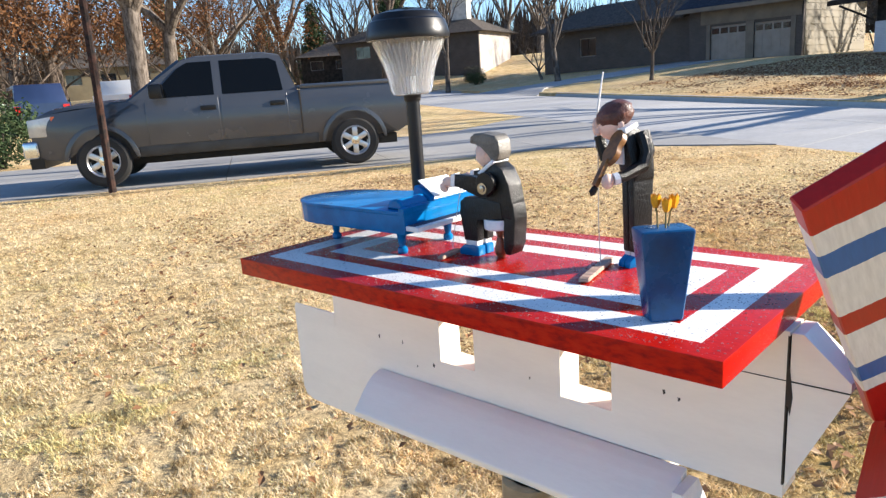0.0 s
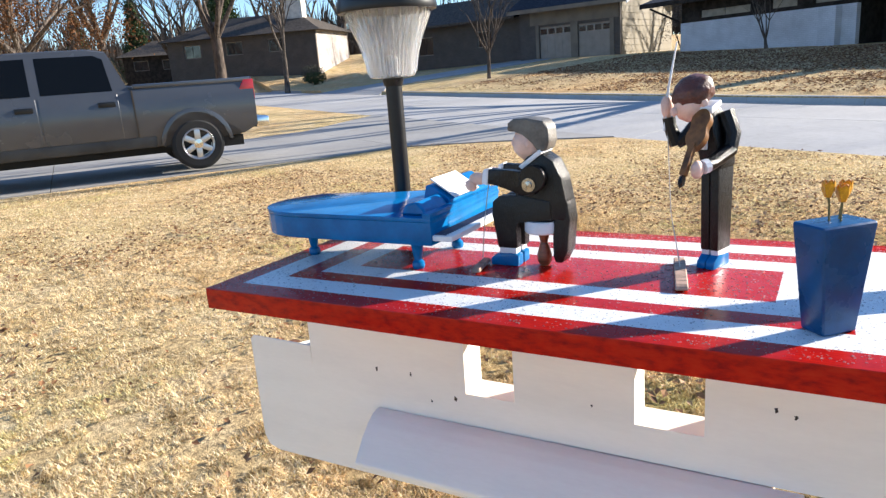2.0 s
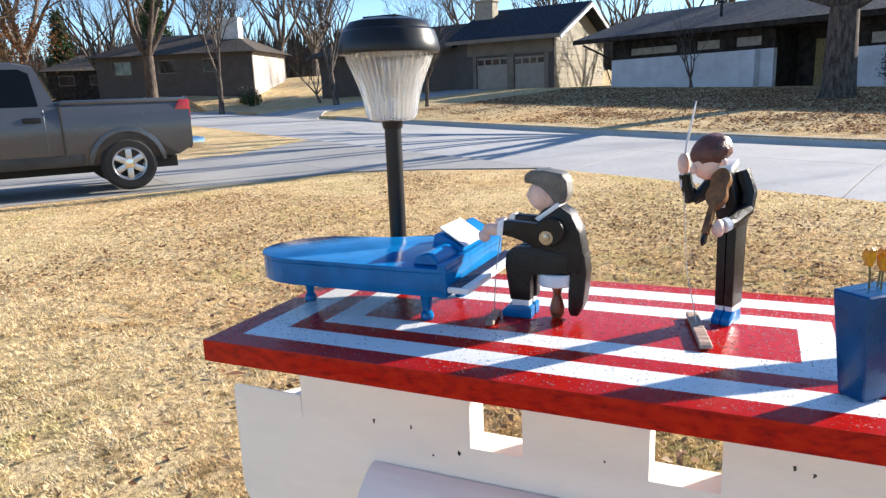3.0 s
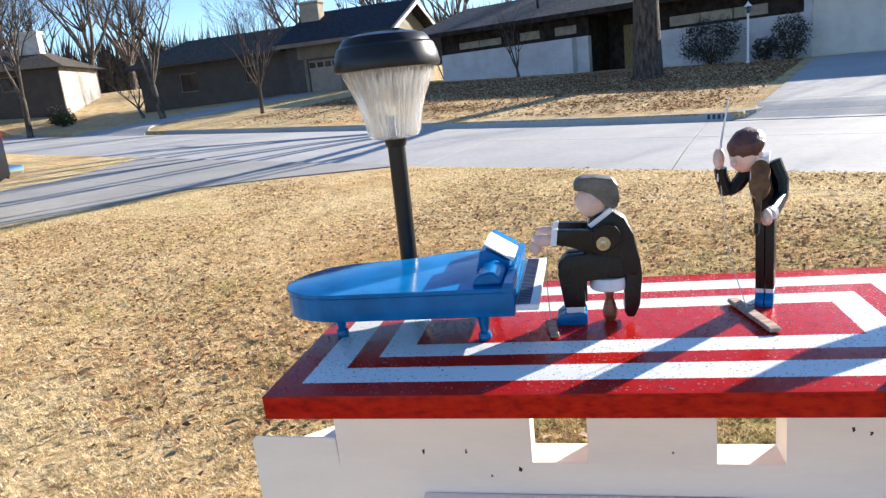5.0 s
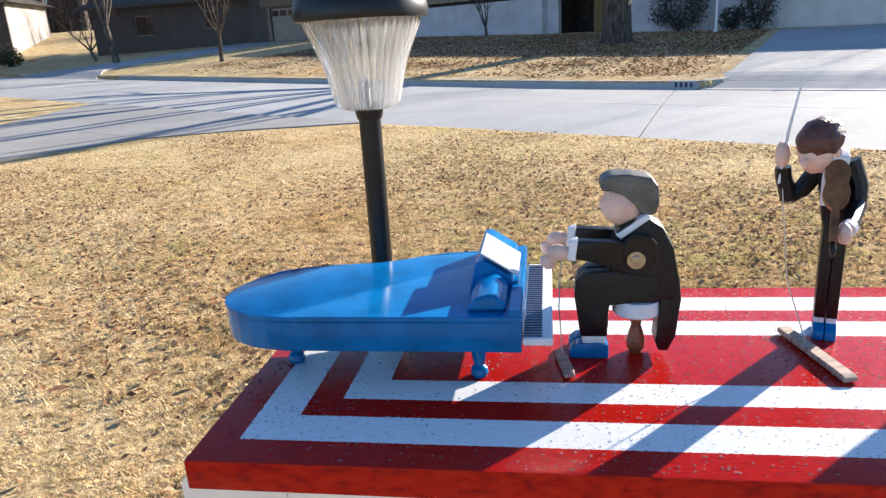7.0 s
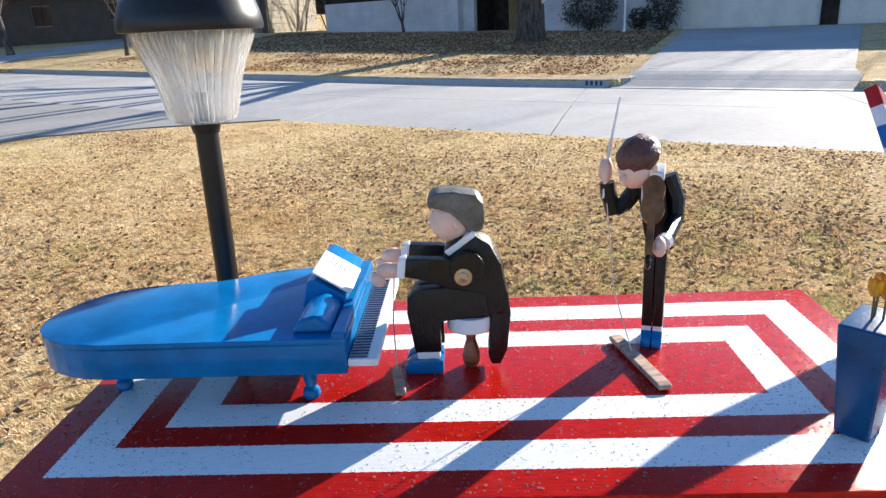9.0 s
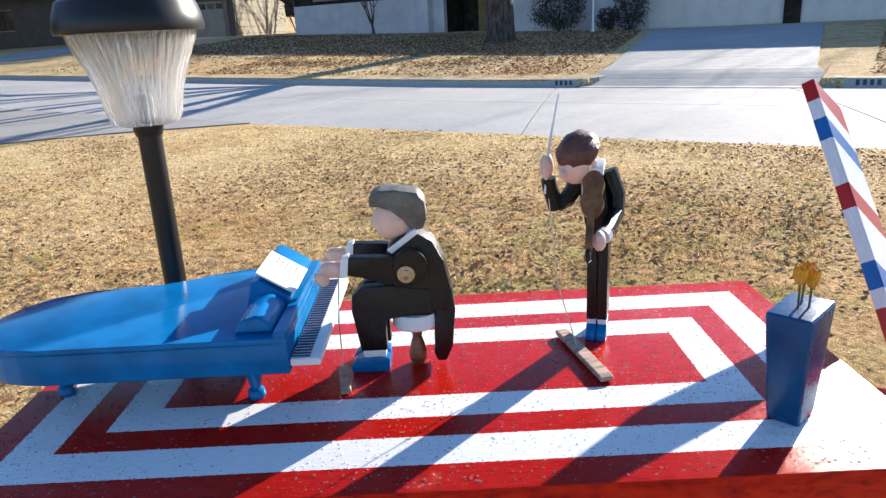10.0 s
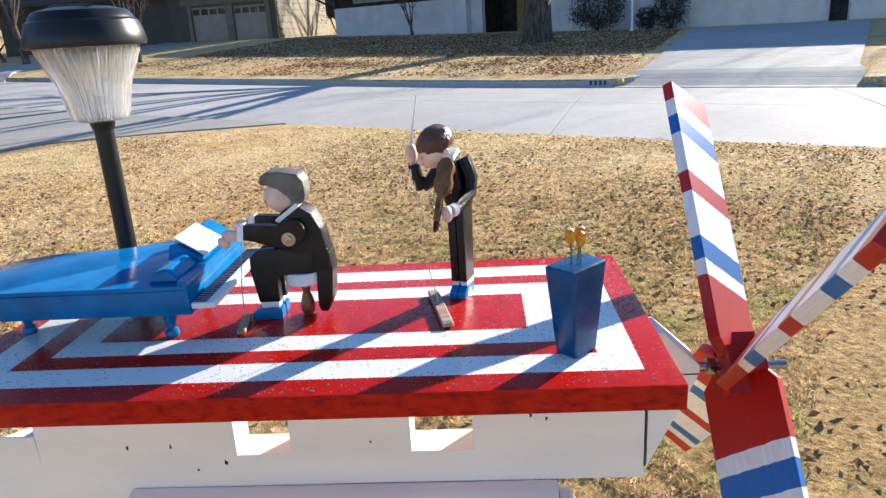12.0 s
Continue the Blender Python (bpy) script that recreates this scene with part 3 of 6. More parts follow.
def drive(name, s0, s1, q0, q1, label, cols=6, rows=14, m=M_DRIVE, lift=0.02):
    d = thing(name, STREET, label, "driveway", kind="structure")
    for j in range(rows):
        a, b = q0 + (q1 - q0) * j / rows, q0 + (q1 - q0) * (j + 1) / rows
        bm = bmesh.new()
        sheet(bm, s0, s1, a + 0.006, b - 0.006, lambda s, q: max(ground_z(s, q), road_z(s, q) if q < FAR_KERB + 0.6 and q > NEAR_KERB - 0.4 else -9) + lift, cols, 2)
        part("drive_slab", bm, m, d, smooth=0)


def far_drive(sa, sb, flare, q1, label, m=M_DRIVE, shift=0.0, shift_b=0.0):
    d = thing("driveway", STREET, label, "driveway", kind="structure")
    qs = [FAR_KERB - 0.34, FAR_KERB + 0.5, FAR_KERB + 1.6, FAR_KERB + 3.4] + [FAR_KERB + 3.4 + (q1 - FAR_KERB - 3.4) * k / 4 for k in (1, 2, 3, 4)]

    def left(q):
        return sa - flare * (1 - step(FAR_KERB - 0.3, FAR_KERB + 1.8, q)) + shift * (q - FAR_KERB) / (q1 - FAR_KERB)

    def right(q):
        return sb + flare * (1 - step(FAR_KERB - 0.3, FAR_KERB + 1.8, q)) + shift_b * (q - FAR_KERB) / (q1 - FAR_KERB)

    for a, b in zip(qs, qs[1:]):
        bm = bmesh.new()
        sheet(bm, left, right, a + 0.006, b - 0.006, lambda s, q: apron_z(s, q) + 0.012, 8, 3)
        part("drive_slab", bm, m, d, smooth=0)


far_drive(-5.2, -1.05, 0.35, 27.3, "wide pale concrete driveway up to the white garage", M_DRIVE, -2.6, -1.0)
far_drive(-41.0, -36.5, 2.6, 27.4, "pale concrete driveway up to the double garage")
# near drive, with shade put into its darker concrete colour
drive("driveway", lambda q: -17.0 - 2.2 * step(5.0, 7.8, q), lambda q: -11.1 + 2.4 * step(5.2, 7.8, q), -26, NEAR_KERB, "concrete drive under the parked pickup, tree shade in its colour", 6, 12, M_SHADEDDRIVE)


# ---- houses ----
FARTHER = Matrix.Translation((0, -0.45, 1.37)) @ Matrix.Scale(1.1, 4) @ Matrix.Translation((0, 0.45, -1.37))

def wall_with_holes(bm, x0, x1, z0, z1, y0, y1, holes):
    """A wall slab in x and z with rectangular openings (xa, xb, za, zb)."""
    xs = sorted({x0, x1, *[h[0] for h in holes], *[h[1] for h in holes]})
    zs = sorted({z0, z1, *[h[2] for h in holes], *[h[3] for h in holes]})
    for xa, xb in zip(xs, xs[1:]):
        for za, zb in zip(zs, zs[1:]):
            cx, cz = (xa + xb) / 2, (za + zb) / 2
            if not any(h[0] < cx < h[1] and h[2] < cz < h[3] for h in holes):
                box(bm, xa, xb, y0, y1, za, zb)
    bmesh.ops.remove_doubles(bm, verts=bm.verts, dist=0.0005)


def window_in(house, xa, xb, za, zb, y, glass=M_PANE, lites=2, frame_m=M_BROWNSIDING):
    w = new("window")
    w.parent = house
    fr = bmesh.new()
    t = 0.05
    for b in ((xa, xb, za, za + t), (xa, xb, zb - t, zb), (xa, xa + t, za + t, zb - t), (xb - t, xb, za + t, zb - t)):
        box(fr, b[0], b[1], y - 0.03, y + 0.06, b[2], b[3])
    part("window_frame", fr, frame_m, w)
    n = lites
    for i in range(n):
        bm = bmesh.new()
        a, b = xa + t + (xb - xa - 2 * t) * i / n, xa + t + (xb - xa - 2 * t) * (i + 1) / n
        box(bm, a + 0.02, b - 0.02, y + 0.01, y + 0.03, za + t, zb - t)
        part("pane", bm, glass, w)


def roof_slab(bm, quad, thick=0.16):
    """A sloping roof plane given its four corners."""
    lo = [bm.verts.new((p[0], p[1], p[2] - thick)) for p in quad]
    hi = [bm.verts.new(p) for p in quad]
    bm.faces.new(lo[::-1])
    bm.faces.new(hi)
    for i in range(4):
        bm.faces.new((lo[i], lo[(i + 1) % 4], hi[(i + 1) % 4], hi[i]))


def panel_door(house, xa, xb, za, zb, y, m, rows=4, cols=4, lites=True):
    d = new("garage_door")
    d.parent = house
    bm = bmesh.new()
    box(bm, xa, xb, y, y + 0.05, za, zb)
    part("leaf", bm, m, d)
    h, w = (zb - za) / rows, (xb - xa) / cols
    for r in range(rows):
        for c in range(cols):
            bm = bmesh.new()
            top = lites and r == rows - 1
            box(bm, xa + c * w + 0.06, xa + (c + 1) * w - 0.06, y - 0.02, y, za + r * h + 0.06, za + (r + 1) * h - (0.12 if top else 0.06))
            part("lite" if top else "panel", bm, M_PANE if top else m, d)


def white_house():
    """Low ranch house: dark siding under a wide eave, white painted brick below, recessed entry, white garage."""
    H = thing("house", FARTHER @ STREET @ pose(0, 27.4, 0), "low ranch house with white brick, dark siding and grey roof", "house")
    z0 = 0.6
    bm = bmesh.new()
    wall_with_holes(bm, -25.9, -17.0, z0, 2.66, -0.12, 0.12, [])
    part("wall", bm, M_WHITEBRICK, H, "white painted brick wall")
    bm = bmesh.new()
    holes = [(-24.8, -21.9, 2.78, 3.2), (-20.9, -19.6, 2.78, 3.25), (-18.9, -17.6, 2.78, 3.25)]
    wall_with_holes(bm, -25.9, -17.0, 2.66, 3.75, -0.05, 0.15, holes)
    part("upper_wall", bm, M_BROWNSIDING, H, "dark brown siding band")
    for h in holes:
        window_in(H, *h, 0.02, M_BLIND, 2 if h[1] - h[0] > 2 else 1)
    bm = bmesh.new()
    box(bm, -18.35, -17.6, -0.5, -0.125, 0.6, 2.62)
    part("brick_pier", bm, M_WHITEBRICK, H)
    # recessed entry
    bm = bmesh.new()
    wall_with_holes(bm, -17.0, -13.7, z0, 3.5, 1.6, 1.8, [(-16.25, -15.4, 0.9, 2.98)])
    box(bm, -17.2, -17.0, 0.15, 1.8, z0, 3.5)
    box(bm, -13.7, -13.5, 0.15, 1.8, z0, 3.5)
    part("entry_wall", bm, M_BROWNSIDING, H)
    d = new("entry_door")
    d.parent = H
    bm = bmesh.new()
    box(bm, -16.24, -15.41, 1.62, 1.67, 0.9, 2.97)
    part("leaf", bm, M_WOODDOOR, d, "ochre panelled entry door")
    for za, zb in ((1.0, 1.8), (1.9, 2.85)):
        bm = bmesh.new()
        box(bm, -16.1, -15.55, 1.60, 1.625, za, zb)
        bevel(bm, 0.015, 1)
        part("door_panel", bm, M_WOODDOOR, d)
    bm = bmesh.new()
    box(bm, -17.0, -13.7, -0.6, 1.6, 0.55, 0.93)
    part("porch", bm, M_DRIVE, H, "concrete porch step")
    bm = bmesh.new()
    wall_with_holes(bm, -13.7, -8.2, z0 - 0.1, 2.46, -0.12, 0.12, [])
    part("wall", bm, M_WHITEBRICK, H, "white painted brick wall")
    bm = bmesh.new()
    holes = [(-13.35, -9.4, 2.52, 3.0)]
    wall_with_holes(bm, -13.7, -8.2, 2.46, 3.6, -0.05, 0.15, holes)
    part("upper_wall", bm, M_BROWNSIDING, H)
    window_in(H, *holes[0], 0.02, M_BLIND, 3)
    # garage block, whose doors are plain white panels
    bm = bmesh.new()
    wall_with_holes(bm, -8.2, 12.0, z0 - 0.2, 3.6, -0.1, 0.14, [(-7.95, -3.35, z0 - 0.2, 3.1), (-2.75, 2.2, z0 - 0.2, 3.1)])
    part("wall", bm, M_WHITEBRICK, H)
    for xa, xb in ((-7.95, -3.35), (-2.75, 2.2)):
        panel_door(H, xa, xb, 0.55, 3.1, 0.03, M_DOORW, 16, 1, False)
    # dark strip on the wall stands for the shaded gap between the garages
    bm = bmesh.new()
    box(bm, -3.32, -2.78, -0.13, -0.1, 0.5, 3.4)
    part("post", bm, M_BROWNSIDING, H, "dark strip standing for the shaded gap between the garage doors")
    bm = bmesh.new()
    for x in (-25.9, 11.76):
        box(bm, x, x + 0.24, 0.15, 9, 0.3, 3.6)
    box(bm, -25.9, 12, 8.8, 9, 0.3, 3.6)
    part("back_wall", bm, M_WHITEBRICK, H)
    bm = bmesh.new()
    roof_slab(bm, [(-28.0, -0.8, 3.78), (12.8, -0.8, 3.50), (12.8, 4.6, 5.0), (-28.0, 4.6, 5.3)])
    roof_slab(bm, [(-28.0, 4.6, 5.3), (12.8, 4.6, 5.0), (12.8, 10, 3.5), (-28.0, 10, 3.78)])
    part("roof", bm, M_ROOFG, H, "grey shingle roof with deep eaves")
    bm = bmesh.new()
    prism(bm, [(-28.0, 3.56), (12.8, 3.28), (12.8, 3.50), (-28.0, 3.78)], -0.84, -0.805, "y")
    part("fascia", bm, M_BROWNSIDING, H)
    bm = bmesh.new()
    for x in (-27.2,):
        tube(bm, [(x, -0.9, 3.5), (-26.0, -0.1, 2.75)], 0.05, 6)
    part("eave_brace", bm, M_BROWNSIDING, H)
    bm = bmesh.new()
    lathe(bm, [(0.07, 4.3), (0.07, 4.85), (0.13, 4.86), (0.13, 4.98), (0.0, 5.02)], 10, Matrix.Translation((-20.5, 1.2, 0)))
    part("roof_vent", bm, M_ROOFB, H)


def garage_house():
    """Tan house turned a little to the street, with a double garage, a cream gable end and a dark roof."""
    H = thing("house", STREET @ pose(-33.0, 29.8, 0, 0, 0, 24), "tan brick house with double garage and cream gable", "house")
    bm = bmesh.new()
    wall_with_holes(bm, -7.0, -0.02, 0.8, 4.6, 0.0, 0.22, [(-5.55, -3.3, 0.8, 3.48), (-2.8, -0.68, 0.8, 3.44)])
    part("wall", bm, M_TANBRICK, H)
    bm = bmesh.new()
    wall_with_holes(bm, -20.0, -7.0, 0.8, 4.4, 0.8, 1.02, [(-11.0, -9.8, 2.6, 3.7), (-16.5, -15.0, 2.4, 3.7)])
    part("wing_wall", bm, M_TANBRICK, H)
    window_in(H, -11.0, -9.8, 2.6, 3.7, 0.9, M_PANE, 2, M_DOORT)
    window_in(H, -16.5, -15.0, 2.4, 3.7, 0.9, M_PANE, 2, M_DOORT)
    panel_door(H, -5.55, -3.3, 1.45, 3.48, 0.10, M_DOORT)
    panel_door(H, -2.8, -0.68, 1.45, 3.44, 0.10, M_DOORT)
    bm = bmesh.new()
    box(bm, -6.2, -0.1, -0.05, -0.003, 3.62, 4.5)
    part("header_board", bm, M_TANSIDING, H, "tan board over the garage doors")
    for xa, xb in ((-5.8, -5.56), (-3.29, -2.81), (-0.67, -0.40)):
        bm = bmesh.new()
        box(bm, xa, xb, -0.05, -0.003, 1.3, 3.6)
        part("door_trim", bm, M_TANSIDING, H)
    bm = bmesh.new()
    prism(bm, [(0.225, 0.8), (8.4, 0.8), (8.4, 4.6), (4.2, 6.45), (0.225, 4.65)], -0.22, 0.0, "x")
    part("gable_wall", bm, M_CREAM, H, "sunlit cream sided gable wall")
    for k in range(9):
        bm = bmesh.new()
        box(bm, 0.002, 0.03, 0.3, 8.4, 1.2 + 0.38 * k, 1.24 + 0.38 * k)
        part("siding_lap", bm, M_CREAM, H)
    bm = bmesh.new()
    prism(bm, [(-0.9, 4.28), (4.2, 6.5), (9.3, 4.28), (9.3, 4.5), (4.2, 6.72), (-0.9, 4.5)], 0.75, 0.82, "x")
    part("barge_board", bm, M_WHITE2, H, "white barge boards")
    bm = bmesh.new()
    roof_slab(bm, [(-7.4, -0.9, 4.62), (0.75, -0.9, 4.62), (0.75, 4.2, 6.85), (-7.4, 4.2, 6.85)])
    roof_slab(bm, [(-7.4, 4.2, 6.85), (0.75, 4.2, 6.85), (0.75, 9.3, 4.62), (-7.4, 9.3, 4.62)])
    part("roof", bm, M_ROOFB, H, "blue-black shingle roof")
    bm = bmesh.new()
    roof_slab(bm, [(-20.8, 0.0, 4.4), (-7.42, 0.0, 4.4), (-7.42, 4.2, 6.2), (-18.0, 4.2, 6.2)])
    roof_slab(bm, [(-18.0, 4.2, 6.2), (-7.42, 4.2, 6.2), (-7.42, 9.3, 4.4), (-20.8, 9.3, 4.4)])
    part("wing_roof", bm, M_ROOFT, H, "weathered brown shingle wing roof")
    bm = bmesh.new()
    box(bm, -7.4, 0.75, -0.95, -0.905, 4.36, 4.6)
    part("fascia", bm, M_TANSIDING, H)
    bm = bmesh.new()
    box(bm, -7.1, -5.7, 2.6, 3.4, 5.4, 7.3)
    box(bm, -7.2, -5.6, 2.5, 3.5, 7.3, 7.45)
    part("chimney", bm, M_CHIMB, H, "tan brick chimney")
    bm = bmesh.new()
    box(bm, -20.0, -19.8, 1.02, 8.4, 0.8, 4.4)
    box(bm, -20.0, -0.22, 8.2, 8.4, 0.8, 4.6)
    part("back_wall", bm, M_TANBRICK, H)


def far_house(m, wide, deep, tall, wall_m, roof_m, label, chimney=None, windows=2, lit_end=None):
    """A plain ranch house at the origin, front at y = 0, hip ends."""
    H = thing("house", m, label, "house")
    bm = bmesh.new()
    holes = [(-wide / 2 + (k + 0.6) * wide / (windows + 0.5) - 0.8, -wide / 2 + (k + 0.6) * wide / (windows + 0.5) + 0.8, 1.1, 2.2) for k in range(windows)]
    wall_with_holes(bm, -wide / 2, wide / 2, -2.2, tall, -0.1, 0.1, holes)
    part("wall", bm, wall_m, H)
    for h in holes:
        window_in(H, *h, 0.0, M_PANE, 2, M_DOORT)
    bm = bmesh.new()
    box(bm, -wide / 2, -wide / 2 + 0.2, 0.1, deep, -2.2, tall)
    box(bm, -wide / 2, wide / 2, deep - 0.2, deep, -2.2, tall)
    part("side_wall", bm, wall_m, H)
    # lit_end: paler material that paints this end wall as sunlit
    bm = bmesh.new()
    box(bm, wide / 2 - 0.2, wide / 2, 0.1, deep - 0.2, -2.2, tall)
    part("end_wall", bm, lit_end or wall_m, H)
    bm = bmesh.new()
    e, r = 0.7, deep / 2
    a = [(-wide / 2 - e, -e, tall), (wide / 2 + e, -e, tall), (wide / 2 + e, deep + e, tall), (-wide / 2 - e, deep + e, tall)]
    p, q = (-wide / 2 + r * 0.8, deep / 2, tall + deep * 0.24), (wide / 2 - r * 0.8, deep / 2, tall + deep * 0.24)
    V = [bm.verts.new(c) for c in a + [p, q]]
    for f in ((0, 1, 5, 4), (1, 2, 5), (2, 3, 4, 5), (3, 0, 4), (3, 2, 1, 0)):
        bm.faces.new([V[i] for i in f])
    part("roof", bm, roof_m, H, smooth=0)
    if chimney is not None:
        bm = bmesh.new()
        box(bm, chimney - 0.8, chimney + 0.8, deep * 0.3, deep * 0.3 + 1, tall - 0.3, tall + deep * 0.24 + 0.9)
        box(bm, chimney - 0.9, chimney + 0.9, deep * 0.3 - 0.1, deep * 0.3 + 1.1, tall + deep * 0.24 + 0.9, tall + deep * 0.24 + 1.1)
        part("chimney", bm, M_STONE, H, "pale stone chimney")
    return H


white_house()
garage_house()


# ---- trees and shrubs ----
def branch_mesh(rng, height, trunk_r, first, spread, levels=4, limbs=5, upright=0.6, taper=0.62, aims=None):
    """Trunk and limbs of a bare tree as two meshes: (trunk with limbs, twigs), and the twig tips."""
    trunk, twigs, tips = bmesh.new(), bmesh.new(), []

    def grow(bm_, p, d, length, r, level):
        n = 4 if level < 3 else 3
        pts, rad = [p], [r]
        for k in range(n):
            d = (d + Vector((rng.uniform(-1, 1), rng.uniform(-1, 1), rng.uniform(-0.5, 0.9))) * 0.16).normalized()
            p = p + d * length / n
            pts.append(p)
            rad.append(max(0.004, r * (1 - taper * (k + 1) / n)))
        tube(bm_, pts, rad, 8 if level < 2 else (5 if level == 2 else 3))
        if level >= levels:
            tips.append(p)
            return
        count = rng.randint(3, 4) if level < 3 else rng.randint(2, 4)
        for k in range(count):
            i = rng.randint(max(1, n - 2), n) if level else rng.randint(2, n)
            side = Vector((rng.uniform(-1, 1), rng.uniform(-1, 1), rng.uniform(-0.1, 0.7))).normalized()
            nd = (d * (0.75 if k else 1.1) + side * spread).normalized()
            grow(trunk if level < 1 else twigs, pts[i], nd, length * rng.uniform(0.55, 0.8), rad[i] * rng.uniform(0.55, 0.85), level + 1)

    base = Vector((0, 0, -0.15))
    top = Vector((rng.uniform(-0.2, 0.2), rng.uniform(-0.2, 0.2), first))
    tube(trunk, [base, Vector((0, 0, 0.15)), top * 0.5, top], [trunk_r * 1.5, trunk_r * 1.12, trunk_r, trunk_r * 0.9], 12)
    for aim in aims or ():
        d = Vector(aim) - top
        grow(trunk, top * rng.uniform(0.92, 1.0), d.normalized(), d.length, trunk_r * rng.uniform(0.22, 0.32), 1)
    for k in range(0 if aims else limbs):
        a = 2 * math.pi * (k + rng.uniform(-0.25, 0.25)) / limbs
        d = Vector((math.cos(a) * (1 - upright), math.sin(a) * (1 - upright), upright)).normalized()
        grow(trunk, top * rng.uniform(0.9, 1.0), d, (height - first) * rng.uniform(0.42, 0.55), trunk_r * rng.uniform(0.5, 0.68), 1)
    return trunk, twigs, tips


def leaf_cloud(name, rng, centers, per, radius, size, material, parent):
    verts, faces = [], []
    for c in centers:
        for _ in range(per):
            p = Vector(c) + Vector((rng.gauss(0, 1), rng.gauss(0, 1), rng.gauss(0, 1))) * radius
            u = Vector((rng.uniform(-1, 1), rng.uniform(-1, 1), rng.uniform(-1, 1))).normalized()
            v = u.cross(Vector((rng.uniform(-1, 1), rng.uniform(-1, 1), rng.uniform(-1, 1)))).normalized()
            s = size * rng.uniform(0.6, 1.3)
            i = len(verts)
            verts += [tuple(p - u * s), tuple(p + v * s * 0.45), tuple(p + u * s), tuple(p - v * s * 0.45)]
            faces.append((i, i + 1, i + 2, i + 3))
    ob = new(name, raw_mesh(name, verts, faces, material))
    ob.parent = parent
    return ob


def bare_tree(m, seed, height, trunk_r, first, label, spread=0.6, levels=4, limbs=5, upright=0.6, bark=M_BARK, leaves=None, per=10, group="", taper=0.62, aims=None):
    rng = random.Random(seed)
    t = thing("tree", m, label, "tree", group)
    trunk, twigs, tips = branch_mesh(rng, height, trunk_r, first, spread, levels, limbs, upright, taper, aims)
    part("trunk", trunk, bark, t)
    part("crown", twigs, M_TWIG, t, smooth=0)
    if leaves:
        leaf_cloud("foliage", rng, tips, per, 0.5, 0.115, leaves, t)
    return t


def shrub(m, seed, radii, label, material, n=900, size=0.05, category="shrub"):
    rng = random.Random(seed)
    t = thing("shrub", m, label, category)
    for k in range(7):
        a = rng.uniform(0, 6.28)
        bm = bmesh.new()
        tube(bm, [(0, 0, -0.05), (radii[0] * 0.3 * math.cos(a), radii[1] * 0.3 * math.sin(a), radii[2] * 0.7), (radii[0] * 0.7 * math.cos(a), radii[1] * 0.7 * math.sin(a), radii[2] * 1.5)], [0.03, 0.02, 0.008], 5)
        part("stem", bm, M_TWIG, t)
    centers = []
    while len(centers) < n // 6:
        p = Vector((rng.uniform(-1, 1), rng.uniform(-1, 1), rng.uniform(-1, 1)))
        if 0.45 < p.length < 1.0 + 0.25 * noise.noise(p * 2.5 + Vector((seed, 0, 0))):
            centers.append((p.x * radii[0], p.y * radii[1], radii[2] + p.z * radii[2]))
    leaf_cloud("foliage", rng, centers, 6, 0.09 * radii[2], size, material, t)
    return t


# big tree by the white house, whose shadow crosses the road
SHADE_LIMBS = ((-5.9, 1.6, 5.2), (-4.6, 2.2, 6.2), (-3.2, 2.4, 7.4), (-1.4, 0.8, 7.6), (1.1, 1.0, 7.8), (4.0, 0.8, 6.0), (6.6, 0.8, 7.2), (2.2, -2.0, 8.4), (-2.2, -2.4, 8.2))
bare_tree(at_street(-12.4, 23.8), 11, 17, 0.49, 2.9, "large bare shade tree with a thick grey trunk", 0.5, 3, 7, 0.60, M_BARKD, taper=0.42, aims=SHADE_LIMBS)
bare_tree(at_street(-30.2, 18.7), 12, 6.2, 0.085, 1.3, "small bare ornamental tree on the far lawn", 0.75, 5, 8, 0.62, M_BARKD)
bare_tree(at_street(-21.6, 28.1), 13, 4.2, 0.07, 0.4, "bare shrubby tree against the white wall", 0.7, 3, 4, 0.7, M_BARKD)
shrub(at_street(-12.3, 29.0), 21, (1.3, 0.7, 0.9), "dull dark rounded shrub at the house wall", M_DULLSHRUB, 4200)
shrub(at_street(-10.2, 29.2), 22, (0.5, 0.5, 0.45), "dull dark rounded shrub at the house wall", M_DULLSHRUB, 1400)
shrub(at_street(-9.2, 29.1), 23, (0.65, 0.6, 0.85), "dull dark rounded shrub at the house wall", M_DULLSHRUB, 2200)
shrub(at_street(-32.2, 34.0), 24, (1.4, 1.2, 1.4), "sparse brown shrub by the cream gable", M_DULLSHRUB, 500)


def yard_lamp(m):
    t = thing("yard_lamp", m, "white post lamp in front of the house", "lamp")
    bm = bmesh.new()
    lathe(bm, [(0.08, 0), (0.08, 0.06), (0.045, 0.1), (0.04, 1.75), (0.07, 1.8)], 12)
    part("post", bm, M_WHITE2, t)
    bm = bmesh.new()
    lathe(bm, [(0.07, 1.8), (0.12, 2.02), (0.12, 2.05)], 6)
    part("lantern", bm, M_LENS, t, "glass lantern")
    bm = bmesh.new()
    lathe(bm, [(0.16, 2.05), (0.05, 2.16), (0.02, 2.22), (0, 2.24)], 6)
    part("cap", bm, M_WHITE2, t)


yard_lamp(at_street(-10.1, 27.2))


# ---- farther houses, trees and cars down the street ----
far_house(STREET @ pose(-63.2, 14.1, 2.75, 0, 0, 50), 14, 8, 2.6, M_TANBRICK, M_ROOFT, "low tan house with a pale stone chimney", 4.2, 3, M_SUNLITWALL)
far_house(STREET @ pose(-89, 12, 2.6, 0, 0, 78), 11, 8, 2.7, M_BROWNSIDING, M_ROOFT, "dark brown house behind the trees", None, 3)
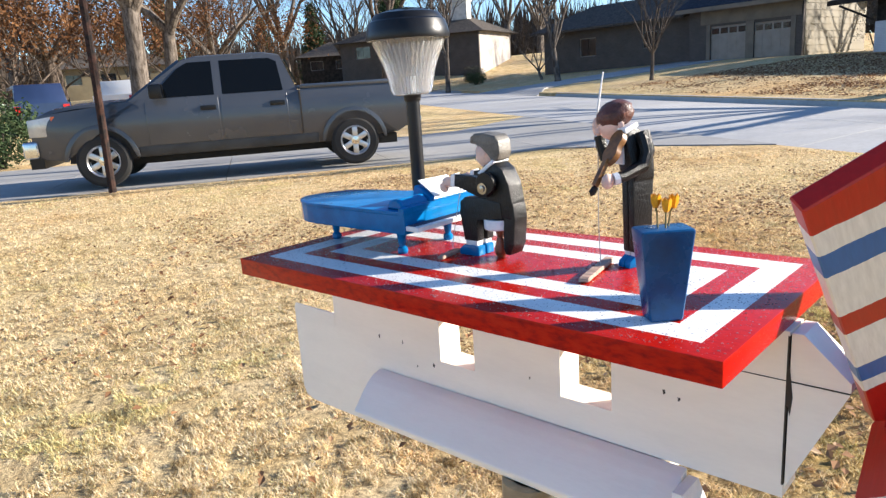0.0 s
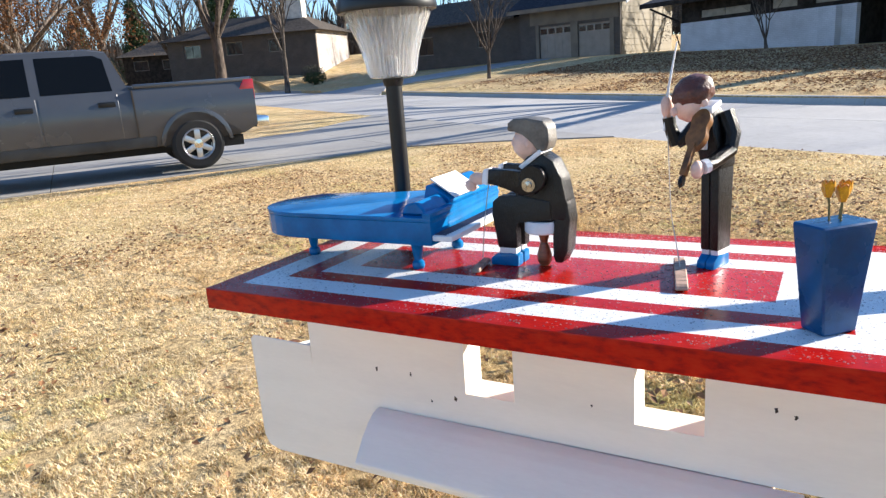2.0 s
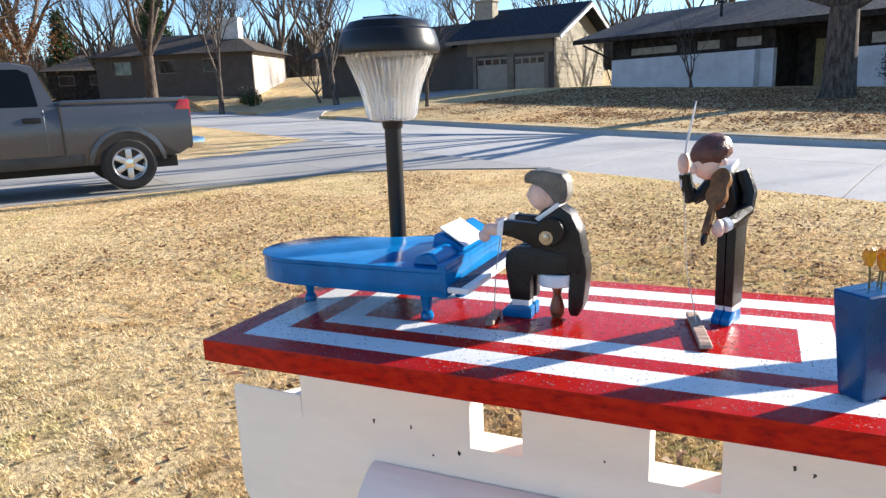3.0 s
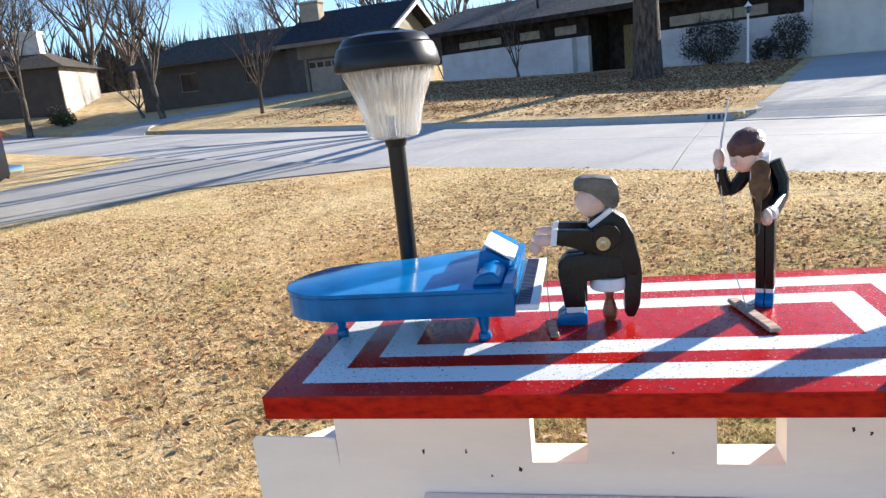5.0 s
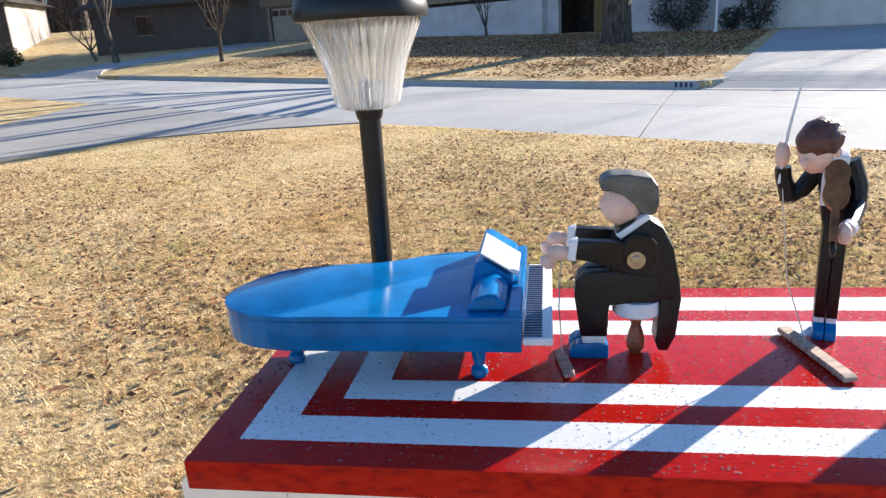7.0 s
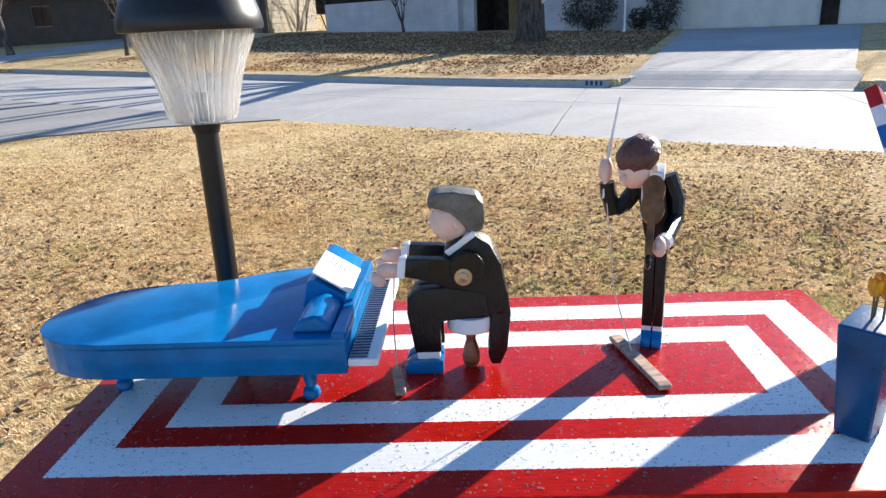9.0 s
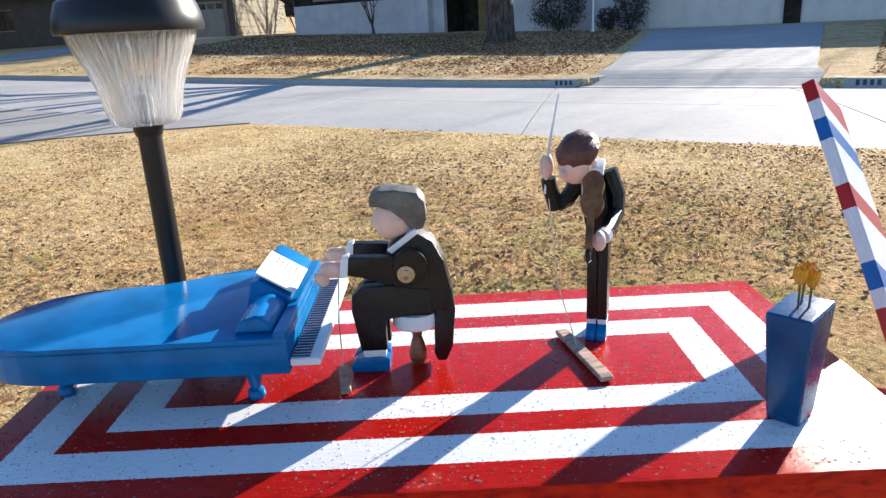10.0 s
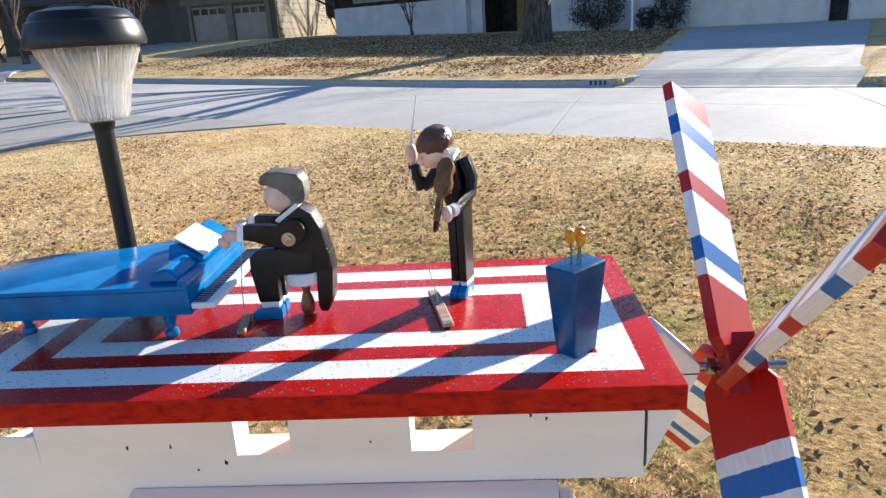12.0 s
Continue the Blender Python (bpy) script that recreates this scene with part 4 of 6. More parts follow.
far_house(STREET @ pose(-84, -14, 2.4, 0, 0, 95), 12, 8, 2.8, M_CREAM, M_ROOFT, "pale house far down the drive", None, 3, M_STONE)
far_house(STREET @ pose(-70, 40, 2.2, 0, 0, 40), 13, 8, 2.7, M_TANBRICK, M_ROOFG, "tan brick house among the trees", None, 3)

bare_tree(at_street(-40.6, 18.5), 31, 9.5, 0.17, 2.0, "slim bare tree beside the far driveway", 0.6, 5, 5, 0.74)
bare_tree(at_street(-45.5, 19.5), 32, 4.5, 0.09, 0.6, "low bare tree in front of the tan house", 0.8, 5, 5, 0.5, M_BARK)
bare_tree(at_street(-49.6, 13.9), 33, 11, 0.17, 2.4, "slim pale bare tree on the far lawn", 0.55, 5, 4, 0.78)
bare_tree(at_street(-57.5, 11.0), 34, 15, 0.42, 4.2, "stout shade tree with a few brown leaves", 0.65, 5, 5, 0.66, M_BARKD, M_OAKLEAF, 1)
bare_tree(at_street(-31.1, -4.4), 35, 14, 0.36, 4.5, "leaning oak with brown leaves on the trunk", 0.65, 4, 6, 0.6, M_BARK, M_OAKLEAF, 12)
bare_tree(at_street(-39.2, -3.9), 36, 14, 0.34, 4.0, "oak with clinging brown leaves", 0.65, 4, 6, 0.55, M_BARK, M_OAKLEAF, 12)
bare_tree(at_street(-43.2, -10.3), 37, 13, 0.30, 3.0, "oak full of clinging brown leaves", 0.75, 4, 6, 0.45, M_BARKD, M_OAKLEAF, 20)
bare_tree(at_street(-50.0, -2.0), 38, 13, 0.3, 2.6, "oak with thin brown leaves", 0.7, 4, 6, 0.5, M_BARK, M_OAKLEAF, 12)
bare_tree(at_street(-38.0, -14.5), 41, 12, 0.28, 2.4, "oak full of clinging rusty leaves", 0.8, 4, 6, 0.42, M_BARKD, M_OAKLEAF, 20)
bare_tree(at_street(-52.0, -12.0), 42, 14, 0.3, 2.8, "oak full of clinging rusty leaves", 0.8, 4, 6, 0.45, M_BARKD, M_OAKLEAF, 16)
for k, (s, q, tall) in enumerate(((-37.5, -10.8, 7), (-42.5, -7.2, 7.5), (-45.0, -13.5, 8), (-47.5, -4.0, 7), (-53.5, -8.5, 8), (-56.0, 0.5, 7.5), (-33.5, -12.5, 6.5), (-64.0, -4.0, 9), (-60.0, -14.0, 9))):
    bare_tree(at_street(s, q), 81 + k, tall, 0.12, 0.9, "low young oak holding its brown leaves", 0.8, 4, 6, 0.42, M_BARKD, M_OAKLEAF, 11, "young oaks down the drive")
bare_tree(at_street(-59.5, 3.1), 39, 15, 0.36, 3.6, "large bare tree far down the street", 0.65, 5, 6, 0.6)
far_bare = bare_tree(at_street(-69.0, 9.1), 40, 14, 0.3, 3.0, "bare tree far behind the houses", 0.65, 5, 6, 0.6, group="trees behind the houses")
rng = random.Random(77)
spots = [(-92, -18), (-78, 22), (-74, 31), (-66, 46), (-58, 50), (-51, 46), (-46, 52), (-38, 50), (-30, 54), (-23, 50), (-15, 56), (-6, 52), (3, 55), (-96, 2), (-100, 14), (-88, 26), (-76, -4), (-72, -22), (-60, -18), (-110, -6), (-84, 38), (-98, 30), (10, 50), (-66, 24)]
for s, q in spots:
    m = at_street(s + rng.uniform(-2, 2), q + rng.uniform(-2, 2), None, rng.uniform(0, 360))
    copy_thing(far_bare, m)


def evergreen(m, seed, height, radius, label):
    rng = random.Random(seed)
    t = thing("evergreen_tree", m, label, "tree", "evergreens behind the houses")
    bm = bmesh.new()
    tube(bm, [(0, 0, -0.2), (0.05, 0, height * 0.5), (0, 0.05, height * 0.95)], [0.22, 0.14, 0.03], 8)
    part("trunk", bm, M_BARKD, t)
    pts = []
    for k in range(420):
        z = height * (0.12 + 0.86 * rng.random() ** 0.8)
        a, r = rng.uniform(0, 6.28), radius * (1 - z / height) ** 0.75 * rng.uniform(0.45, 1.05)
        pts.append((r * math.cos(a), r * math.sin(a), z + 0.15 * height * noise.noise(Vector((a, z, seed))) * 0.3))
    leaf_cloud("crown", rng, pts, 14, 0.26, 0.20, M_EVERGREEN, t)
    return t


eg = evergreen(at_street(-82, 17), 51, 11, 2.6, "dark green cedar behind the houses")
for s, q in ((-96, 9), (-104, 20), (-90, -9), (-118, 3), (-108, -16)):
    copy_thing(eg, at_street(s, q, None, rng.uniform(0, 360)))


def far_woods():
    """Band of distant bare woodland round the quarter, as fine upright twigs."""
    rng = random.Random(5)
    verts, faces = [], []
    for k in range(9000):
        a = rng.uniform(math.radians(60), math.radians(250))
        d = rng.uniform(112, 175)
        s, q = d * math.cos(a), d * math.sin(a)
        z0, h = ground_z(s, q), rng.uniform(5, 12)
        for j in range(7):
            w = rng.uniform(0.07, 0.26)
            dx, dz = rng.uniform(-2.6, 2.6), rng.uniform(0.1, 0.5)
            p, t = Vector((s + rng.uniform(-1, 1) * 0.3, q, z0 + h * dz)), Vector((s + dx, q + rng.uniform(-1, 1), z0 + h * rng.uniform(dz + 0.2, 1)))
            i = len(verts)
            side = Vector((-math.sin(a), math.cos(a), 0)) * w
            verts += [tuple(p - side), tuple(p + side), tuple(t)]
            faces.append((i, i + 1, i + 2))
    ob = new("far_woods", raw_mesh("far_woods", verts, faces, M_TWIG))
    ob.matrix_basis = STREET
    tagged(ob, "distant bare brown woodland", "woods", kind="stuff")


far_woods()
shrub(at_street(-17.9, -5.9), 61, (0.95, 0.95, 0.85), "round evergreen shrub at the drive edge", M_EVERGREEN, 5200, 0.05)
shrub(at_street(-56.2, 18.0), 62, (1.2, 0.9, 0.7), "clipped shrub by the tan house", M_DULLSHRUB, 2400, 0.06)
shrub(at_street(-53.0, 17.2), 63, (0.8, 0.8, 0.5), "low green shrub by the tan house", M_EVERGREEN, 2000, 0.05)


# ---- pickup truck ----
def arc(cx, cz, r, a0, a1, n):
    return [(cx + r * math.cos(math.radians(a0 + (a1 - a0) * i / n)), cz + r * math.sin(math.radians(a0 + (a1 - a0) * i / n))) for i in range(n + 1)]


def wheel_of(parent, x, y, r=0.405, w=0.27):
    side = 1 if y > 0 else -1
    wh = new("wheel")
    wh.parent = parent
    wh.matrix_basis = pose(x, y, r, -90 * side, 0, 0)
    bm = bmesh.new()
    lathe(bm, [(r * 0.60, -w / 2), (r * 0.86, -w / 2), (r * 0.97, -w * 0.4), (r, -w * 0.25), (r, w * 0.25), (r * 0.97, w * 0.4), (r * 0.86, w / 2), (r * 0.62, w / 2), (r * 0.60, w * 0.3)], 40, caps=False)
    part("tyre", bm, M_TYRE, wh)
    bm = bmesh.new()
    lathe(bm, [(r * 0.63, w * 0.47), (r * 0.60, w * 0.5), (r * 0.55, w * 0.42), (r * 0.53, w * 0.1), (r * 0.51, w * 0.1)], 32, caps=False)
    part("rim", bm, M_ALLOY, wh)
    # brake disc in near black, painting the shade behind the spokes
    bm = bmesh.new()
    lathe(bm, [(r * 0.52, w * 0.06), (r * 0.52, w * 0.09)], 24)
    part("shaded_brake_disc", bm, M_TYRE, wh, "brake and wheel interior, shade in its dark colour")
    for k in range(6):
        bm = bmesh.new()
        prism(bm, [(-0.045, 0.05), (0.045, 0.05), (0.045, r * 0.57), (-0.045, r * 0.57)], w * 0.28, w * 0.43, "z")
        bevel(bm, 0.012, 2)
        part("spoke", bm, M_ALLOY, wh, m=pose(0, 0, 0, 0, 0, 60 * k))
    bm = bmesh.new()
    lathe(bm, [(0.075, w * 0.4), (0.07, w * 0.46), (0.0, w * 0.48)], 20)
    part("hub_cap", bm, M_CHROME, wh)


FLANK = ((0.40, 0.925), (0.52, 0.950), (0.64, 0.974), (0.80, 0.986), (0.95, 0.988), (1.06, 0.980), (1.16, 0.962), (1.25, 0.940), (1.40, 0.905))


def flank(z):
    """Half width of the truck's side at a height: full at the middle, rounded in at sill and shoulder."""
    return float(np.interp(z, [k[0] for k in FLANK], [k[1] for k in FLANK]))


def door_skin(xa, xb, za, zb, sgn):
    bm = bmesh.new()
    rows = []
    for i in range(9):
        z = za + (zb - za) * i / 8
        rows.append([bm.verts.new((x, sgn * (flank(z) + d), z)) for x, d in ((xa, -0.03), (xa, 0.002), (xa + 0.006, 0.006), (xb - 0.006, 0.006), (xb, 0.002), (xb, -0.03))])
    for a, b in zip(rows, rows[1:]):
        for k in range(5):
            bm.faces.new((a[k], a[k + 1], b[k + 1], b[k]))
    bm.faces.new(rows[0])
    bm.faces.new(rows[-1][::-1])
    bmesh.ops.recalc_face_normals(bm, faces=bm.faces)
    return bm


def pickup(m):
    t = thing("pickup_truck", m, "grey crew cab pickup truck parked on the drive", "truck")
    W = 0.98
    fx, rx, R = 2.05, -1.90, 0.50
    # lower body: side outline with wheel arches, swept across the width
    side = [(-2.870, 0.62), (-2.650, 0.50), (rx - R, 0.50)] + arc(rx, 0.42, R, 172, 8, 10) + [(rx + R, 0.42), (fx - R, 0.42)] + arc(fx, 0.42, R, 172, 8, 10) + [(fx + R + 0.02, 0.45), (2.95, 0.5), (3.02, 0.66), (3.02, 1.04), (2.86, 1.16), (1.42, 1.30), (-1.02, 1.30), (-1.06, 1.30), (-2.830, 1.36), (-2.870, 1.30)]
    bm = bmesh.new()
    v = prism(bm, side, -W, W, "y")
    bmesh.ops.triangulate(bm, faces=[f for f in bm.faces if len(f.verts) > 4])
    for z, _ in FLANK[1:-1]:
        bmesh.ops.bisect_plane(bm, geom=bm.verts[:] + bm.edges[:] + bm.faces[:], plane_co=(0, 0, z), plane_no=(0, 0, 1))
    bmesh.ops.bisect_plane(bm, geom=bm.verts[:] + bm.edges[:] + bm.faces[:], plane_co=(2.62, 0, 0), plane_no=(1, 0, 0))
    for w in bm.verts:
        if abs(w.co.y) > 0.9:
            w.co.y = math.copysign(flank(w.co.z), w.co.y) * (1 - 0.085 * step(2.4, 3.05, w.co.x))
    body = part("body", bm, M_TRUCK, t, smooth=28)
    # arch flares
    for x in (fx, rx):
        for sgn in (1, -1):
            bm = bmesh.new()
            o, i = arc(x, 0.42, R + 0.05, 178, 2, 14), arc(x, 0.42, R - 0.01, 178, 2, 14)
            prism(bm, o + i[::-1], sgn * (W - 0.06), sgn * (W + 0.014), "y")
            bevel(bm, 0.012, 2)
            part("arch_flare", bm, M_TRUCK, body)
    for x in (fx, rx):
        bm = bmesh.new()
        prism(bm, arc(x, 0.40, R - 0.012, 180, 0, 12), -W + 0.05, W - 0.05, "y")
        part("wheel_well", bm, M_TYRE, body, "black wheel well")
    # cab
    bm = bmesh.new()
    prof = [(-1.04, 1.25), (1.62, 1.25), (0.72, 1.88), (0.5, 1.925), (-0.55, 1.93), (-0.80, 1.88)]
    v = prism(bm, prof, -0.93, 0.93, "y")
    for w in v:
        if w.co.z > 1.5:
            w.co.y *= 0.80
    bmesh.ops.bevel(bm, geom=[e for e in bm.edges if e.verts[0].co.z > 1.5 and e.verts[1].co.z > 1.5], offset=0.05, segments=3, affect="EDGES", profile=0.6)
    part("cab", bm, M_TRUCK, t)

    def tilt(z):
        return 0.93 - (z - 1.25) / 0.65 * 0.186 + 0.006

    def pane(name, outline, sgn, mat, out=0.006, parent=t):
        bm = bmesh.new()
        a = [bm.verts.new((x, sgn * (tilt(z) + out), z)) for x, z in outline]
        b = [bm.verts.new((x, sgn * (tilt(z) - 0.02), z)) for x, z in outline]
        bm.faces.new(a)
        bm.faces.new(b[::-1])
        n = len(a)
        for i in range(n):
            bm.faces.new((a[i], a[(i + 1) % n], b[(i + 1) % n], b[i]))
        return part(name, bm, mat, parent)

    for sgn in (1, -1):
        pane("side_window", [(0.28, 1.31), (1.16, 1.31), (1.20, 1.36), (0.80, 1.74), (0.64, 1.825), (0.28, 1.83)], sgn, M_CARGLASS)
        pane("side_window", [(-0.80, 1.31), (0.15, 1.31), (0.15, 1.83), (-0.62, 1.83), (-0.74, 1.77)], sgn, M_CARGLASS)
        # doors with shut lines
        for name, xa, xb in (("front_door", 0.22, 1.34), ("rear_door", -0.86, 0.20)):
            bm = door_skin(xa + 0.007, xb - 0.007, 0.60, 1.255, sgn)
            d = part(name, bm, M_TRUCK, t)
            bm = bmesh.new()
            hx = xa + 0.17
            box(bm, hx - 0.12, hx + 0.12, sgn * 0.972 - 0.03, sgn * 0.972 + 0.03, 1.075, 1.15)
            bevel(bm, 0.015, 2)
            part("handle", bm, M_BLACKP, d, "black door handle")
        bm = bmesh.new()
        box(bm, -1.30, 1.50, sgn * 0.945 - 0.03, sgn * 0.945 + 0.03, 0.42, 0.585)
        bevel(bm, 0.015, 2)
        part("rocker_panel", bm, M_TRIM, t, "dusty brown-grey lower panel")
        mirror = bmesh.new()
        box(mirror, 1.02, 1.22, sgn * 1.00, sgn * 1.22, 1.30, 1.52)
        bevel(mirror, 0.04, 2)
        part("mirror", mirror, M_BLACKP, t, "black wing mirror")
        bm = bmesh.new()
        prism(bm, [(-2.885, 1.02), (-2.885, 1.34), (-2.730, 1.34), (-2.650, 1.20), (-2.730, 1.02)], sgn * 0.80, sgn * 0.955, "y")
        bevel(bm, 0.012, 2)
        part("tail_lamp", bm, M_TAIL, t, "red tail lamp")
        bm = bmesh.new()
        prism(bm, [(3.04, 0.84), (3.04, 1.10), (2.62, 1.15), (2.58, 1.02), (2.74, 0.84)], sgn * 0.62, sgn * (W * 0.93 + 0.022), "y")
        bevel(bm, 0.012, 2)
        hl = part("headlamp", bm, M_CLEARLAMP, t, "clear headlamp")
        bm = bmesh.new()
        box(bm, 2.585, 2.70, sgn * 0.86, sgn * (W * 0.93 + 0.03), 0.98, 1.135)
        part("indicator", bm, M_AMBER, hl, "amber indicator")
    # dark gap between cab and bed, bed rail, tailgate
    bm = bmesh.new()
    box(bm, -1.066, -1.044, -0.992, 0.992, 0.60, 1.29)
    part("bed_gap", bm, M_CAVITY, t)
    for y in (-0.90, 0.90):
        bm = bmesh.new()
        box(bm, -2.830, -1.08, y - 0.05, y + 0.05, 1.31, 1.375)
        bevel(bm, 0.02, 2)
        part("bed_rail", bm, M_TRUCK, t)
    bm = bmesh.new()
    box(bm, -2.900, -2.850, -0.78, 0.78, 0.76, 1.38)
    bevel(bm, 0.015, 2)
    part("tailgate", bm, M_TRUCK, t)
    bm = bmesh.new()
    box(bm, -3.070, -2.850, -0.95, 0.95, 0.56, 0.74)
    bevel(bm, 0.03, 2)
    part("rear_bumper", bm, M_CHROME, t, "chrome rear bumper")
    bm = bmesh.new()
    box(bm, 2.94, 3.16, -0.96, 0.96, 0.52, 0.78)
    bevel(bm, 0.05, 3)
    part("front_bumper", bm, M_CHROME, t, "chrome front bumper")
    bm = bmesh.new()
    box(bm, 2.9, 3.1, -0.9, 0.9, 0.36, 0.52)
    part("air_dam", bm, M_BLACKP, t)
    bm = bmesh.new()
    box(bm, 3.0, 3.06, -0.60, 0.60, 0.80, 1.10)
    g = part("grille", bm, M_BLACKP, t)
    for z in (0.87, 0.95, 1.03):
        bm = bmesh.new()
        box(bm, 3.055, 3.085, -0.6, 0.6, z - 0.02, z + 0.02)
        part("grille_bar", bm, M_CHROME, g)
    # windscreen and back glass
    bm = bmesh.new()
    ring = [(1.60, 0.905, 1.278), (1.60, -0.905, 1.278), (0.77, -0.722, 1.868), (0.77, 0.722, 1.868)]
    out = [bm.verts.new((x + 0.012, y, z + 0.012)) for x, y, z in ring]
    inn = [bm.verts.new((x - 0.02, y, z - 0.02)) for x, y, z in ring]
    bm.faces.new(out)
    bm.faces.new(inn[::-1])
    for i in range(4):
        bm.faces.new((out[i], inn[i], inn[(i + 1) % 4], out[(i + 1) % 4]))
    part("windscreen", bm, M_WINDSCREEN, t, "windscreen with sky reflection in its colour")
    bm = bmesh.new()
    rows = []
    for x, z, y in ((1.60, 1.295, 0.80), (1.9, 1.30, 0.80), (2.4, 1.275, 0.78), (2.75, 1.225, 0.75), (2.93, 1.15, 0.72)):
        rows.append([bm.verts.new((x, k * y, z + d)) for k, d in ((-1.0, -0.05), (-0.97, 0.0), (-0.55, 0.012), (-0.45, 0.03), (0.45, 0.03), (0.55, 0.012), (0.97, 0.0), (1.0, -0.05))])
    for a, b in zip(rows, rows[1:]):
        for k in range(7):
            bm.faces.new((a[k], b[k], b[k + 1], a[k + 1]))
    bm.faces.new(rows[-1])
    bm.faces.new(rows[0][::-1])
    part("hood", bm, M_TRUCK, t, "long raised hood")
    for sgn in (1, -1):
        bm = bmesh.new()
        a = [(0.155, 1.30), (0.275, 1.30), (0.275, 1.835), (0.155, 1.835)]
        out = [bm.verts.new((x, sgn * (tilt(z) + 0.004), z)) for x, z in a]
        inn = [bm.verts.new((x, sgn * (tilt(z) - 0.02), z)) for x, z in a]
        bm.faces.new(out)
        bm.faces.new(inn[::-1])
        for i in range(4):
            bm.faces.new((out[i], inn[i], inn[(i + 1) % 4], out[(i + 1) % 4]))
        part("door_pillar", bm, M_TRUCK, t)
    bm = bmesh.new()
    prism(bm, [(-1.05, 1.40), (-1.02, 1.40), (-0.86, 1.80), (-0.89, 1.80)], -0.68, 0.68, "y")
    part("rear_window", bm, M_CARGLASS, t)
    bm = bmesh.new()
    box(bm, -2.7, 2.5, -0.5, 0.5, 0.28, 0.45)
    part("chassis", bm, M_TYRE, t, "dark underbody")
    for x in (fx, rx):
        for y in (-0.86, 0.86):
            wheel_of(t, x, y)


heading = math.degrees(math.atan2(-0.83, -0.55))
pickup(pose(-10.5, 6.3, 0.055, 0, 0, heading))


def simple_car(m, paint, label, category, length=4.5, tall=1.7, width=1.8, boxy=True, back=None):
    t = thing("parked_car", m, label, category)
    h = length / 2
    fx, rx, R = h - 0.85, -h + 0.85, 0.40
    side = [(-h, 0.45), (rx - R, 0.40)] + arc(rx, 0.36, R, 172, 8, 8) + [(fx - R, 0.36)] + arc(fx, 0.36, R, 172, 8, 8) + [(h - 0.05, 0.42), (h, 0.6), (h - 0.06, 0.95), (h - 1.35, 1.05), (-h + 0.02, 1.05)]
    bm = bmesh.new()
    prism(bm, side, -width / 2, width / 2, "y")
    bmesh.ops.triangulate(bm, faces=[f for f in bm.faces if len(f.verts) > 4])
    part("body", bm, paint, t)
    top = [(-h + 0.05, 1.0), (h - 1.4, 1.0), (h - 1.85 if boxy else h - 2.3, tall), (-h + 0.25, tall)]
    bm = bmesh.new()
    v = prism(bm, top, -width * 0.46, width * 0.46, "y")
    for w in v:
        if w.co.z > 1.2:
            w.co.y *= 0.88
    bevel(bm, 0.05, 2)
    part("cab", bm, back or paint, t)
    for sgn in (1, -1):
        for xa, xb in ((-h + 0.4, -h + 1.35), (-h + 1.45, h - 2.0)):
            bm = bmesh.new()
            vv = box(bm, xa, xb, sgn * width * 0.46 - 0.03, sgn * width * 0.46 + 0.01, 1.12, tall - 0.14)
            for w in vv:
                if w.co.z > 1.3:
                    w.co.y *= 0.90
            part("side_window", bm, M_CARGLASS, t)
    for x in (fx, rx):
        for y in (-width / 2 + 0.12, width / 2 - 0.12):
            wheel_of(t, x, y, 0.36, 0.22)
    for sgn in (1, -1):
        bm = bmesh.new()
        box(bm, h - 0.1, h + 0.02, sgn * width * 0.3, sgn * width * 0.46, 0.7, 0.88)
        part("headlamp", bm, M_CLEARLAMP, t)
        bm = bmesh.new()
        box(bm, -h - 0.02, -h + 0.08, sgn * width * 0.36, sgn * width * 0.47, 0.7, 0.98)
        part("tail_lamp", bm, M_TAIL, t)
    bm = bmesh.new()
    box(bm, h - 0.04, h + 0.1, -width * 0.46, width * 0.46, 0.42, 0.58)
    part("front_bumper", bm, M_TRIM, t)


# rusty thin pole at the lawn's edge
bm = bmesh.new()
tube(bm, [(0, 0, -0.2), (-0.03, 0.06, 2.0), (-0.10, 0.16, 6.5)], [0.062, 0.058, 0.05], 10)
solid("pole", bm, M_RUSTPOLE, "thin rusty leaning steel pole at the lawn edge", "pole", m=pose(-10.45, 3.95, 0))


# ---- whirligig: board, beam, pole, propeller ----
board_bm = bmesh.new()
box(board_bm, -BOARD_L, BOARD_L, -BOARD_W / 2, BOARD_W / 2, -BOARD_T, 0)
bevel(board_bm, 0.0013, 2)
solid("stage_board", board_bm, M_BOARD, "gloss red board with two painted white rings", "board", m=pose(0, BOARD_W / 2, TOP))

beam = thing("whirligig_beam", pose(0, 0, 0), "white painted timber beam with two square openings", "beam")
YF, YB = 0.138, 0.176
holes = [(-0.097, -0.041, 0.973, 1.06), (0.081, 0.143, 0.973, 1.06)]
bm = bmesh.new()
wall_with_holes(bm, -0.305, 0.311, 0.937, TOP - BOARD_T, YF, YB, holes)
part("beam_body", bm, M_WHITE, beam, smooth=0)
bm = bmesh.new()
out = [(-0.404, 0.862), (-0.397, 0.848), (-0.381, 0.843), (0.20, 0.843), (0.20, 0.9365), (-0.3055, 0.9365), (-0.3055, 1.0), (-0.399, 1.002), (-0.404, 0.996)]
v = prism(bm, out, YF + 0.0005, YB - 0.0005, "y")
for w in v:
    if w.co.y > 0.16 and w.co.z > 0.98 and w.co.x < -0.31:
        w.co.z -= 0.035
bevel(bm, 0.0012, 1)
part("tail_plank", bm, M_WHITE, beam)
bm = bmesh.new()
prism(bm, [(0.3125, 0.948), (0.3125, 1.0485), (0.3585, 1.0485)], YF, YB, "y")
